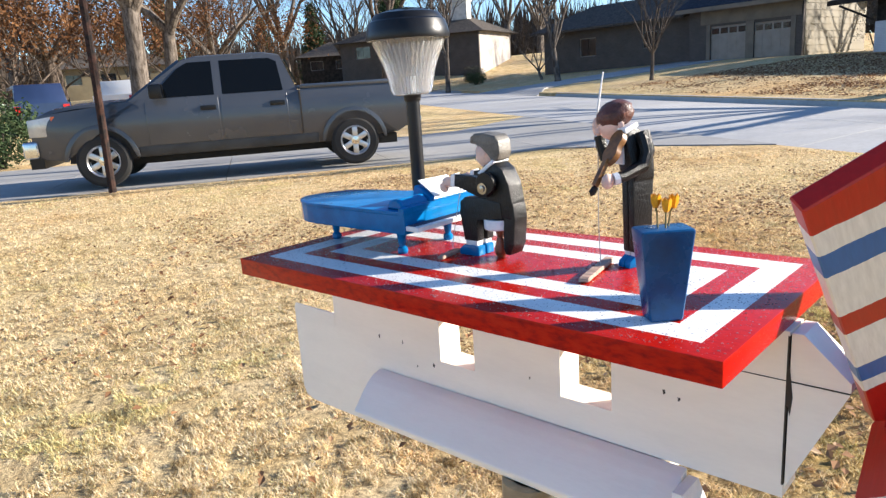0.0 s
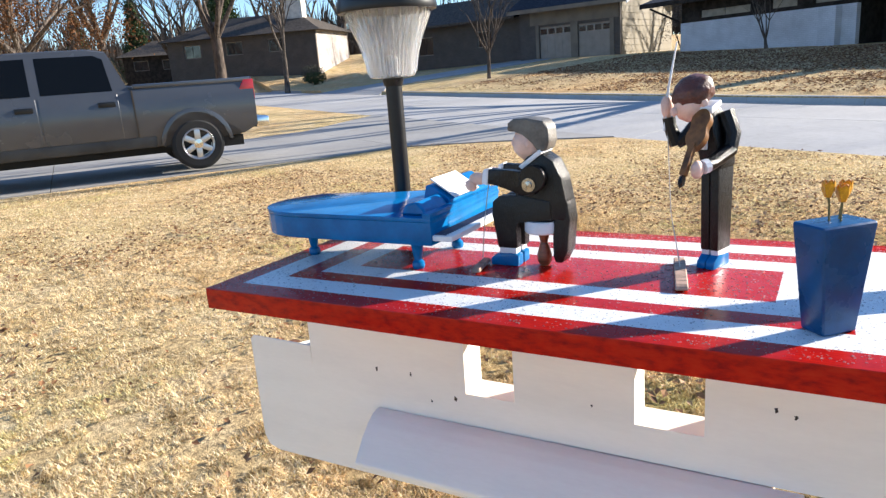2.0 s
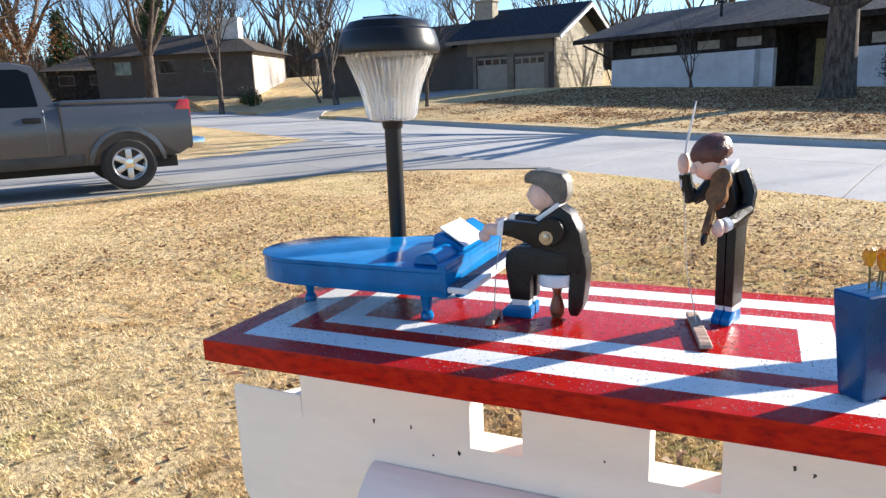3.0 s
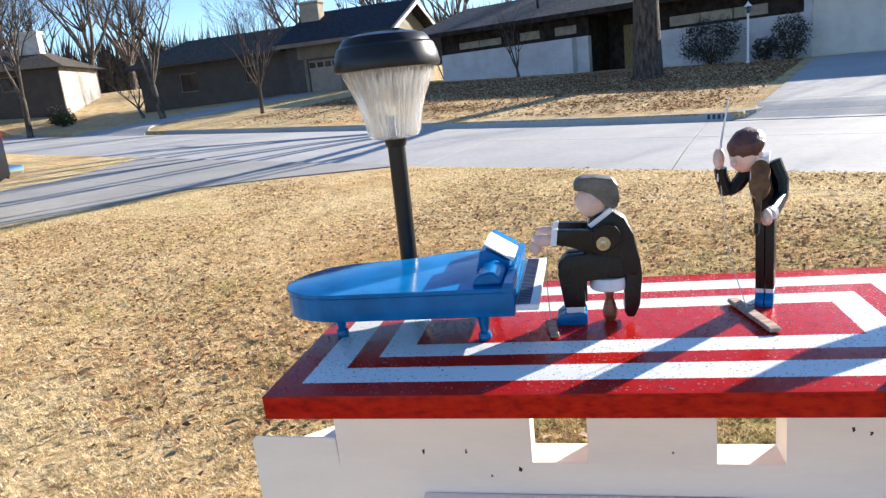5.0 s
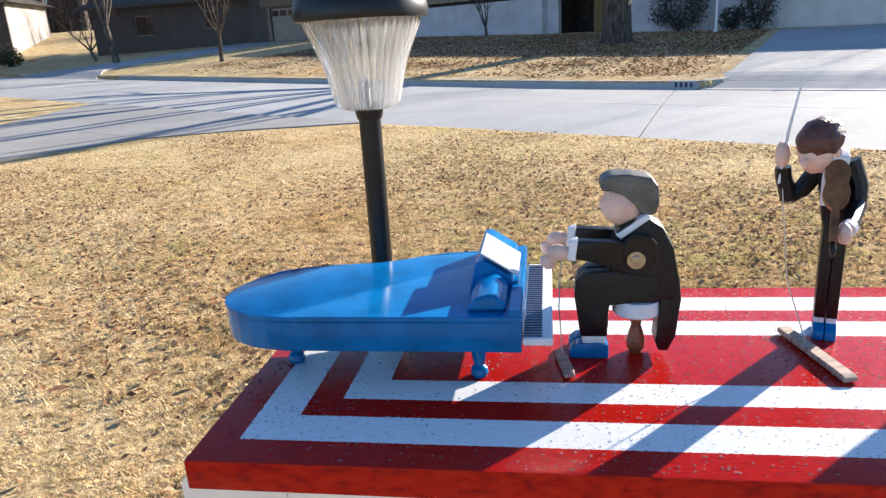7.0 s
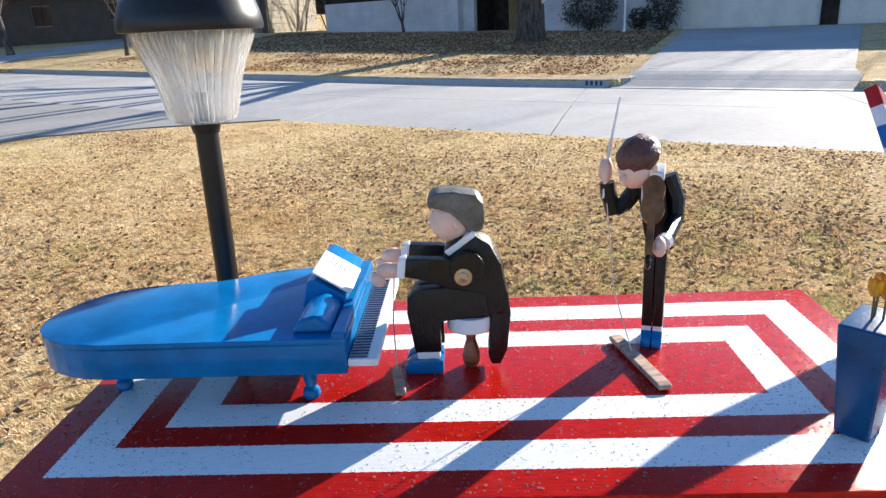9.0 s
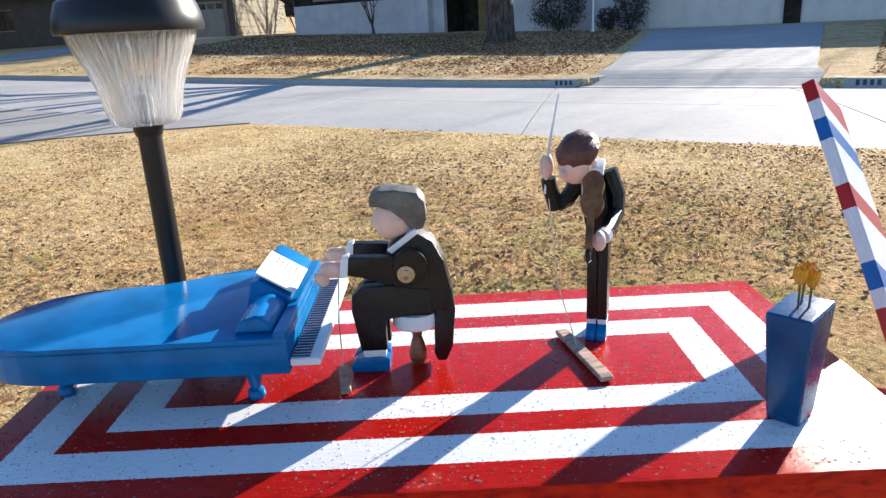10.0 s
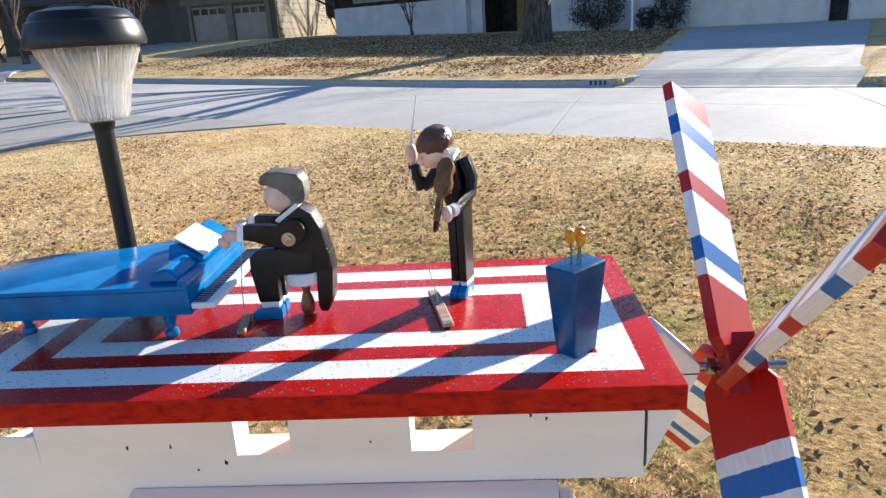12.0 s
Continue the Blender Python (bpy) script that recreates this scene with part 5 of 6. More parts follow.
part("nose_lower", bm, M_WHITE, beam)
bm = bmesh.new()
prism(bm, [(0.3125, 1.0500), (0.3590, 1.0500), (0.3590, 1.058), (0.322, TOP - BOARD_T - 0.001), (0.3125, TOP - BOARD_T - 0.001)], YF, YB, "y")
part("nose_upper", bm, M_WHITE, beam)
bm = bmesh.new()
box(bm, 0.3097, 0.3112, YF - 0.0004, YF + 0.004, 0.95, 1.09)
prism(bm, [(0.3105, 1.07), (0.3125, 1.06), (0.3155, 1.035), (0.314, 1.018), (0.3105, 1.03)], YF - 0.0006, YF + 0.004, "y")
box(bm, 0.25, 0.3585, YF - 0.0003, YF + 0.004, 1.0488, 1.0497)
part("crack", bm, M_CAVITY, beam, "dark splits in the paint")
for x, z, r in ((-0.145, 1.045, 0.0022), (-0.21, 0.985, 0.0018), (-0.165, 0.985, 0.0016), (-0.11, 0.965, 0.0022), (-0.14, 0.957, 0.0014), (0.20, 1.01, 0.002), (0.215, 1.006, 0.0018), (0.04, 0.985, 0.0014)):
    bm = bmesh.new()
    blob(bm, (x, YF, z), (r * 0.7, 0.0003, r * 1.1), 1.6, 2)
    part("paint_chip", bm, M_CAVITY, beam, "dark chip in the white paint")

pod = thing("side_pod", pose(0, 0, 0), "pale grey rounded wooden cheek fixed along the beam", "cheek")
bm = bmesh.new()
prof = [(YF - 0.0005, 0.937), (0.124, 0.9335), (0.114, 0.927), (0.104, 0.917), (0.084, 0.894), (0.085, 0.888), (YF - 0.0005, 0.884)]
prism(bm, prof, -0.214, 0.225, "x")
bevel(bm, 0.002, 2)
part("cheek_body", bm, M_WHITE, pod)
bm = bmesh.new()
prism(bm, [(0.226, 0.886), (0.255, 0.886), (0.236, 0.93), (0.226, 0.93)], 0.10, YF - 0.001, "y")
part("end_wedge", bm, M_WHITE2, pod)

mast = thing("mast", pose(0.02, 0.157, 0), "galvanised steel pipe carrying the whirligig", "pipe")
bm = bmesh.new()
lathe(bm, [(0.021, -0.2), (0.021, 0.842)], 20)
part("pipe", bm, M_PIPE, mast)
bm = bmesh.new()
lathe(bm, [(0.034, 0.80), (0.034, 0.842)], 20)
part("collar", bm, M_PIPE, mast)


def propeller(m, turn):
    """Four pitched blades on a notched red hub, turning about x."""
    t = thing("propeller", m, "whirligig propeller with red white and blue striped blades", "propeller")
    bm = bmesh.new()
    lathe(bm, [(0.0045, -0.055), (0.0045, 0.045)], 10, pose(0, 0, 0, 0, 90, 0))
    part("axle", bm, M_STEEL, t, "steel axle")
    bm = bmesh.new()
    lathe(bm, [(0.009, -0.030), (0.009, -0.022)], 6, pose(0, 0, 0, 0, 90, 0))
    part("washer", bm, M_STEEL, t)
    for k in range(4):
        bm = bmesh.new()
        w = 0.037
        pts = [(-0.024, 0.0), (0.024, 0.0), (w, 0.016), (w, 0.318), (-w, 0.318), (-w, 0.016)]
        prism(bm, pts, -0.006, 0.006, "y")
        bevel(bm, 0.001, 1)
        part("blade", bm, M_BLADE, t, m=pose(0, 0, 0, turn + 90 * k, 0, 0) @ pose(0, 0, 0.004, 0, 0, 45))
    hub = bmesh.new()
    box(hub, -0.017, 0.017, -0.03, 0.03, -0.012, 0.012)
    box(hub, -0.016, 0.018, -0.012, 0.012, -0.03, 0.03)
    part("hub", hub, RED_GLOSS, t, "red notched hub", m=pose(0, 0, 0, turn, 0, 0))


RED_GLOSS = plain("red_gloss_paint", RED, 0.3, fine=200, coarse=30, vary=0.15, bump=0.25, depth=0.0006)
propeller(pose(0.401, 0.157, 1.047), -43)


# ---- solar path lamp standing on the board ----
def path_lamp(m):
    t = thing("path_lamp", m, "black plastic solar path lamp with ribbed clear lens", "lamp")
    bm = bmesh.new()
    lathe(bm, [(0.0098, 0.0), (0.0098, 0.187)], 24)
    part("stem", bm, M_BLACKP, t)
    bm = bmesh.new()
    lathe(bm, [(0.011, 0.178), (0.0125, 0.184), (0.0125, 0.188)], 24)
    part("stem_collar", bm, M_BLACKP, t)
    bm = bmesh.new()
    outer = [(0.020, 0.187), (0.0255, 0.189), (0.0285, 0.195), (0.0299, 0.204), (0.0322, 0.215), (0.0360, 0.228), (0.0420, 0.243), (0.0474, 0.256), (0.0496, 0.266)]
    inner = [(r - 0.0018, z) for r, z in outer[::-1]]
    lathe(bm, outer + inner + [(0.020, 0.190)], 288, ribs=36, depth=0.045)
    lens = part("lens", bm, M_LENS, t, "clear ribbed plastic lens")
    bm = bmesh.new()
    lathe(bm, [(0.006, 0.19), (0.006, 0.206), (0.0045, 0.212), (0.0, 0.213)], 16)
    part("bulb", bm, M_WHITE2, t, "small white lamp bulb")
    bm = bmesh.new()
    lathe(bm, [(0.050, 0.262), (0.0575, 0.262), (0.0585, 0.266), (0.0565, 0.276), (0.053, 0.286), (0.0495, 0.2885), (0.048, 0.292), (0.044, 0.2965), (0.030, 0.300), (0.0, 0.3015)], 64)
    part("cap", bm, M_BLACKP, t, "black domed cap")
    bm = bmesh.new()
    box(bm, -0.02, 0.02, -0.02, 0.02, 0.3005, 0.3025)
    part("solar_cell", bm, M_CARGLASS, t, "dark solar cell")


path_lamp(pose(-0.235, 0.262, TOP))


# ---- blue grand piano ----
def piano_outline():
    pts = [(-0.098, 0.094), (-0.27, 0.094)]
    pts += [(-0.27 + 0.062 * math.sin(a) * -1, 0.144 - 0.050 * math.cos(a)) for a in [math.pi * k / 14 for k in range(1, 8)]]
    pts += [(-0.330, 0.158), (-0.322, 0.178), (-0.308, 0.196), (-0.285, 0.207), (-0.26, 0.211), (-0.225, 0.214), (-0.205, 0.222), (-0.19, 0.234), (-0.17, 0.242), (-0.14, 0.246), (-0.098, 0.247)]
    return pts


def grand_piano():
    t = thing("grand_piano", pose(0, 0, 0), "small blue painted wooden grand piano on the board", "piano")
    bm = bmesh.new()
    prism(bm, piano_outline(), TOP + 0.031, TOP + 0.0535, "z")
    bevel(bm, 0.0012, 2)
    part("case", bm, M_BLUE, t)
    bm = bmesh.new()
    cx, cy = -0.21, 0.168
    prism(bm, [(cx + (x - cx) * 1.006, cy + (y - cy) * 1.012) for x, y in piano_outline()], TOP + 0.0538, TOP + 0.058, "z")
    bevel(bm, 0.0012, 2)
    part("lid", bm, M_BLUE, t)
    for x, y in ((-0.281, 0.139), (-0.131, 0.120), (-0.131, 0.204)):
        bm = bmesh.new()
        lathe(bm, [(0.0055, 0.0), (0.0068, 0.003), (0.006, 0.007), (0.0038, 0.009), (0.0048, 0.013), (0.0062, 0.024), (0.0075, 0.032)], 16, Matrix.Translation((x, y, TOP)))
        part("leg", bm, M_BLUE, t)
    # keybed, keys, fallboard
    bm = bmesh.new()
    box(bm, -0.0975, -0.0765, 0.095, 0.257, TOP + 0.036, TOP + 0.0415)
    bevel(bm, 0.0008, 1)
    kb = part("keyboard", bm, M_WHITE2, t, "white keyboard slip")
    for k in range(33):
        y = 0.098 + k * 0.00475
        bm = bmesh.new()
        box(bm, -0.0965, -0.0840, y, y + 0.0014, TOP + 0.0412, TOP + 0.0424)
        part("black_key", bm, M_INK, kb)
    bm = bmesh.new()
    box(bm, -0.107, -0.0979, 0.094, 0.247, TOP + 0.052, TOP + 0.0625)
    bevel(bm, 0.0008, 1)
    part("fallboard", bm, M_BLUE, t)
    bm = bmesh.new()
    prism(bm, [(-0.139, TOP + 0.0582), (-0.105, TOP + 0.0582), (-0.106, TOP + 0.066), (-0.128, TOP + 0.080), (-0.134, TOP + 0.079)], 0.150, 0.243, "y")
    bevel(bm, 0.0012, 1)
    part("music_desk", bm, M_BLUE, t)
    bm = bmesh.new()
    prism(bm, [(-0.137, TOP + 0.0582), (-0.108, TOP + 0.0582), (-0.109, TOP + 0.064), (-0.118, TOP + 0.0715), (-0.131, TOP + 0.068)], 0.103, 0.149, "y")
    bevel(bm, 0.002, 1)
    part("desk_block", bm, M_BLUE, t)
    s = thing("sheet_music", pose(-0.1165, 0.181, TOP + 0.0755, 0, 32.5, 0), "open white sheet music on the piano desk", "sheet music")
    bm = bmesh.new()
    box(bm, -0.0165, 0.0165, -0.027, 0.027, 0, 0.0016)
    bevel(bm, 0.0003, 1)
    part("page", bm, M_PAPER, s)
    for k in range(5):
        bm = bmesh.new()
        box(bm, 0.008 - 0.004 * k, 0.0088 - 0.004 * k, 0.004, 0.022 - 0.003 * (k % 2), 0.0017, 0.0019)
        part("staff_line", bm, M_INK, s)


grand_piano()


# ---- flower vase ----
def vase(m):
    t = thing("flower_vase", m, "square tapering blue wooden vase on the board", "vase")
    bm = bmesh.new()
    lo = [(-0.0138, -0.0105), (0.0138, -0.0105), (0.0138, 0.0105), (-0.0138, 0.0105)]
    hi = [(-0.0222, -0.014), (0.0222, -0.014), (0.0222, 0.0145), (-0.0222, 0.0145)]
    prism(bm, lo, 0, 0.077, "z", top=hi)
    bevel(bm, 0.003, 3)
    part("vase_body", bm, M_BLUEV, t)
    for x, y, tall, lean in ((-0.004, 0.001, 0.1045, -0.002), (0.0005, -0.004, 0.1015, 0.0005), (0.005, 0.002, 0.103, 0.004)):
        f = new("tulip")
        f.parent = t
        f.matrix_basis = pose(x, y, 0.0772)
        bm = bmesh.new()
        tube(bm, [(0, 0, 0), (lean * 0.4, 0, 0.012), (lean, 0, tall - 0.0872)], 0.00075, 6)
        part("stem", bm, M_STEM, f, "thin dull green stem")
        for k in range(5):
            bm = bmesh.new()
            a = 72 * k
            prism(bm, [(-0.0013, 0), (0.0013, 0), (0.0026, 0.005), (0.0022, 0.0095), (0.0, 0.0115), (-0.0022, 0.0095), (-0.0026, 0.005)], 0.0011, 0.0017, "y")
            for v in bm.verts:
                v.co.y += 0.0021 * math.sin(min(1, v.co.z / 0.0115) * 2.2)
            part("petal", bm, M_YELLOW, f, m=pose(lean, 0, tall - 0.0885, 0, 0, a))


vase(pose(0.2335, 0.0615, TOP, 0, 0, 45))


simple_car(at_street(-30.6, -8.3, None, 200), M_NAVY, "dark blue pickup parked down the drive", "truck", 5.2, 1.75, 1.9)
simple_car(at_street(-36.0, -5.4, None, 168), M_CARWHITE, "white estate car parked down the drive", "car", 4.7, 1.65, 1.85)


# ---- carved figures: one plain mesh each ----
def joined(bms_mats, name, label, category, m):
    """Several painted pieces joined into one mesh with several paints."""
    me = bpy.data.meshes.new(name)
    whole = bmesh.new()
    for i, (bm, mat) in enumerate(bms_mats):
        bmesh.ops.recalc_face_normals(bm, faces=bm.faces)
        tmp = bpy.data.meshes.new("tmp")
        bm.to_mesh(tmp)
        bm.free()
        n = len(whole.faces)
        whole.from_mesh(tmp)
        whole.faces.ensure_lookup_table()
        for f in whole.faces[n:]:
            f.material_index = i
        bpy.data.meshes.remove(tmp)
        me.materials.append(mat)
    whole.to_mesh(me)
    whole.free()
    me.polygons.foreach_set("use_smooth", [True] * len(me.polygons))
    me.set_sharp_from_angle(angle=math.radians(35))
    ob = new(name, me)
    ob.matrix_basis = m
    return tagged(ob, label, category)


def cut(pts, y0, y1, soft=0.0015):
    bm = bmesh.new()
    prism(bm, pts, y0, y1, "y")
    if soft:
        bevel(bm, soft, 2)
    return bm


def pianist():
    """Seated figure, side on, looking along -x. Local x, z as seen from the street side's opposite; y is depth."""
    p = []
    # coat body with thigh and tail
    p.append((cut([(-0.030, 0.100), (-0.022, 0.108), (-0.008, 0.112), (0.004, 0.104), (0.012, 0.088), (0.0165, 0.065), (0.016, 0.047), (-0.004, 0.046), (-0.034, 0.049), (-0.036, 0.07), (-0.031, 0.085)], -0.013, 0.013, 0.0045), M_BLACK))
    p.append((cut([(-0.036, 0.046), (0.002, 0.046), (0.0, 0.066), (-0.03, 0.071), (-0.052, 0.070), (-0.0595, 0.064), (-0.060, 0.052), (-0.0555, 0.018), (-0.035, 0.018), (-0.0355, 0.035)], -0.014, -0.002, 0.002), M_BLACK))
    p.append((cut([(-0.034, 0.046), (0.002, 0.046), (0.0, 0.066), (-0.03, 0.071), (-0.050, 0.070), (-0.0575, 0.064), (-0.058, 0.052), (-0.0535, 0.018), (-0.033, 0.018), (-0.0335, 0.035)], 0.002, 0.014, 0.002), M_BLACK))
    p.append((cut([(0.002, 0.052), (0.0165, 0.066), (0.0185, 0.048), (0.0155, 0.018), (0.010, 0.006), (0.003, 0.006), (0.0005, 0.013), (0.0035, 0.03)], -0.012, 0.012, 0.002), M_BLACK))
    for y in (-0.008, 0.008):
        p.append((cut([(-0.054, 0.0125), (-0.0365, 0.0125), (-0.0365, 0.0195), (-0.054, 0.0195)], y - 0.0055, y + 0.0055, 0.001), M_WHITE2))
        p.append((cut([(-0.064, 0.0), (-0.034, 0.0), (-0.034, 0.0115), (-0.042, 0.0135), (-0.058, 0.012), (-0.064, 0.007)], y - 0.0065, y + 0.0065, 0.002), M_BLUE))
    # collar
    p.append((cut([(-0.030, 0.099), (-0.0265, 0.096), (-0.006, 0.111), (-0.0085, 0.1145)], -0.0145, 0.0145, 0.0008), M_WHITE2))
    # head
    bm = bmesh.new()
    blob(bm, (-0.0245, 0, 0.1195), (0.0158, 0.0134, 0.0172), 0.05, 2, pose(0, 0, 0, 0, 12, 0))
    blob(bm, (-0.0385, 0, 0.119), (0.0040, 0.0035, 0.0045), 0.0, 1)
    blob(bm, (-0.017, 0, 0.108), (0.0075, 0.008, 0.008), 0.0, 1)
    p.append((bm, M_SKIN))
    bm = bmesh.new()
    prism(bm, [(-0.0405, 0.1395), (-0.0415, 0.132), (-0.0365, 0.1305), (-0.030, 0.1325), (-0.0235, 0.1305), (-0.0175, 0.122), (-0.0115, 0.1125), (-0.0025, 0.113), (0.0006, 0.122), (-0.0008, 0.1345), (-0.0055, 0.1405), (-0.020, 0.1432), (-0.034, 0.1432)], -0.0122, 0.0122, "y")
    bevel(bm, 0.004, 3)
    for v in bm.verts:
        v.co += v.normal * 0.0006 * noise.noise(v.co * 420)
    p.append((bm, M_GREYHAIR))
    bm = bmesh.new()
    for y in (-0.0122, 0.0122):
        blob(bm, (-0.0215, y, 0.1195), (0.003, 0.0018, 0.0042), 0, 1)
    p.append((bm, M_SKIN))
    # arms
    for y in (-0.0175, 0.0175):
        p.append((cut([(-0.060, 0.083), (-0.058, 0.0975), (-0.034, 0.096), (-0.018, 0.094), (-0.008, 0.084), (-0.012, 0.073), (-0.024, 0.072), (-0.04, 0.080)], y - 0.0045, y + 0.0045, 0.0015), M_BLACK))
        p.append((cut([(-0.0655, 0.083), (-0.0595, 0.082), (-0.0575, 0.0985), (-0.0635, 0.0965)], y - 0.0052, y + 0.0052, 0.001), M_WHITE2))
        bm = bmesh.new()
        blob(bm, (-0.0715, y, 0.0875), (0.0095, 0.005, 0.0065), 0.1, 2)
        blob(bm, (-0.0795, y, 0.0805), (0.0065, 0.0045, 0.0055), 0.1, 2, pose(0, 0, 0, 0, 40, 0))
        p.append((bm, M_SKIN))
        bm = bmesh.new()
        lathe(bm, [(0.0128, -0.004), (0.0128, 0.0004), (0.0120, 0.0012), (0.0, 0.0012)], 24, pose(-0.0135, y + math.copysign(0.0046, y), 0.0885, -90 if y > 0 else 90, 0, 0))
        p.append((bm, M_BLACK))
        bm = bmesh.new()
        lathe(bm, [(0.0066, 0), (0.0066, 0.0012), (0.0036, 0.0013), (0.0036, 0.003), (0.0, 0.0034)], 16, pose(-0.0165, y + math.copysign(0.0058, y), 0.083, -90 if y > 0 else 90, 0, 0))
        p.append((bm, M_STEEL))
    joined(p, "pianist_figurine", "carved seated pianist figurine in painted black coat", "figurine", pose(0.0, 0.164, TOP))


def violinist():
    """Thin profile-cut figure, bowed over a violin that hangs steeply; it faces -y in its own frame."""
    p = []

    def side(pts, x0, x1, soft=0.002):
        bm = bmesh.new()
        prism(bm, pts, x0, x1, "x")
        bevel(bm, soft, 2)
        return bm

    for x in (-0.0043, 0.0043):
        p.append((side([(-0.0125, 0.016), (0.0115, 0.016), (0.0145, 0.098), (-0.0145, 0.098)], x - 0.0041, x + 0.0041, 0.0016), M_BLACK))
        p.append((side([(-0.011, 0.0105), (0.010, 0.0105), (0.010, 0.018), (-0.011, 0.018)], x - 0.0036, x + 0.0036, 0.001), M_WHITE2))
        p.append((side([(-0.020, 0.0), (0.0105, 0.0), (0.010, 0.0105), (-0.010, 0.0125), (-0.019, 0.007)], x - 0.0042, x + 0.0042, 0.0018), M_BLUE))
    # coat with a round back, leaning to the piano side
    bm = side([(-0.0135, 0.090), (0.0145, 0.090), (0.0160, 0.112), (0.0120, 0.131), (0.002, 0.143), (-0.013, 0.146), (-0.019, 0.138), (-0.017, 0.118)], -0.0095, 0.0100, 0.0035)
    for v in bm.verts:
        v.co.x -= 0.008 * step(0.095, 0.145, v.co.z)
    p.append((bm, M_BLACK))
    p.append((side([(-0.0205, 0.137), (-0.0190, 0.108), (-0.0165, 0.108), (-0.0175, 0.139)], -0.0125, -0.0010, 0.0006), M_WHITE2))
    p.append((side([(-0.020, 0.139), (-0.002, 0.1455), (-0.004, 0.150), (-0.021, 0.145)], -0.0175, 0.0040, 0.001), M_WHITE2))
    turn = pose(-0.015, -0.013, 0.151, 0, 0, -30)
    bm = bmesh.new()
    blob(bm, (0, -0.0060, -0.0045), (0.0120, 0.0140, 0.0150), 0.06, 2, pose(0, 0, 0, 26, 0, 0))
    blob(bm, (0, -0.0205, -0.009), (0.0032, 0.004, 0.0045), 0, 1)
    for x in (-0.0130, 0.0130):
        blob(bm, (x, 0.0005, -0.003), (0.0022, 0.0035, 0.0048), 0, 1)
    bmesh.ops.transform(bm, matrix=turn, verts=bm.verts)
    p.append((bm, M_SKIN))
    bm = bmesh.new()
    blob(bm, (0.0, -0.0025, 0.0065), (0.0152, 0.0195, 0.0145), 0.10, 3, pose(0, 0, 0, 22, 0, 0))
    for v in bm.verts:
        if v.co.y > -0.004:
            v.co += v.normal * 0.0020 * noise.noise(v.co * 260)
    bmesh.ops.transform(bm, matrix=turn, verts=bm.verts)
    p.append((bm, M_BROWNHAIR))
    # bow arm: elbow out, forearm up
    bm = bmesh.new()
    tube(bm, [(-0.014, -0.004, 0.134), (-0.025, -0.008, 0.118), (-0.033, -0.012, 0.113)], [0.0070, 0.0068, 0.0062], 10)
    tube(bm, [(-0.033, -0.012, 0.111), (-0.038, -0.015, 0.128), (-0.039, -0.016, 0.136)], [0.0066, 0.0060, 0.0058], 10)
    p.append((bm, M_BLACK))
    bm = bmesh.new()
    blob(bm, (-0.0400, -0.0170, 0.1455), (0.0056, 0.0062, 0.0105), 0.15, 2)
    p.append((bm, M_SKIN))
    # violin arm hanging, forearm forward to the neck
    bm = bmesh.new()
    tube(bm, [(0.0050, 0.001, 0.139), (0.0125, 0.001, 0.120), (0.0130, -0.005, 0.106)], [0.0080, 0.0074, 0.0064], 10)
    tube(bm, [(0.0130, -0.004, 0.107), (0.0085, -0.028, 0.098), (0.0075, -0.034, 0.097)], [0.0068, 0.0060, 0.0058], 10)
    p.append((bm, M_BLACK))
    bm = bmesh.new()
    tube(bm, [(0.0078, -0.0335, 0.097), (0.0058, -0.0385, 0.096)], [0.0062, 0.0062], 10)
    p.append((bm, M_WHITE2))
    bm = bmesh.new()
    blob(bm, (0.0040, -0.0445, 0.0945), (0.0052, 0.0075, 0.0080), 0.1, 2)
    p.append((bm, M_SKIN))
    # violin, pointing forward and down
    bm = bmesh.new()
    body = [(0.0, 0.019)] + [(0.0100 * math.sin(a) * (1 - 0.28 * math.exp(-((a - 1.5) / 0.33) ** 2)), 0.019 * math.cos(a)) for a in [math.pi * k / 16 for k in range(1, 17)]]
    full = body + [(-x, z) for x, z in body[-2:0:-1]]
    prism(bm, full, -0.0034, 0.0034, "y")
    box(bm, -0.0026, 0.0026, -0.0052, 0.0, -0.044, -0.014)
    bmesh.ops.transform(bm, matrix=pose(-0.003, -0.0285, 0.1260, -34, 0, 0), verts=bm.verts)
    p.append((bm, M_WOODB))
    bm = bmesh.new()
    blob(bm, (-0.003, -0.0570, 0.0865), (0.0030, 0.0050, 0.0070), 0.1, 1, pose(0, 0, 0, -34, 0, 0))
    p.append((bm, M_BLACK))
    # bow
    bm = bmesh.new()
    tube(bm, [(-0.041, -0.020, 0.124), (-0.0375, -0.019, 0.163), (-0.031, -0.017, 0.201)], [0.0010, 0.0012, 0.0007], 6)
    p.append((bm, M_WHITE2))
    joined(p, "violinist_figurine", "carved standing violinist figurine in painted black suit", "figurine", pose(0.139, 0.204, TOP, 0, 0, -18))


pianist()
violinist()


def stool(m):
    t = thing("stool", m, "small round stool with white seat and turned leg", "stool")
    bm = bmesh.new()
    lathe(bm, [(0.0170, 0.0335), (0.0182, 0.035), (0.0182, 0.044), (0.0175, 0.0455)], 28)
    part("seat", bm, M_WHITE2, t)
    bm = bmesh.new()
    lathe(bm, [(0.0045, 0.0), (0.0068, 0.004), (0.0072, 0.010), (0.0055, 0.017), (0.0036, 0.023), (0.0048, 0.028), (0.0060, 0.0335)], 18)
    part("leg", bm, M_STOOLW, t)


stool(pose(-0.0125, 0.164, TOP))


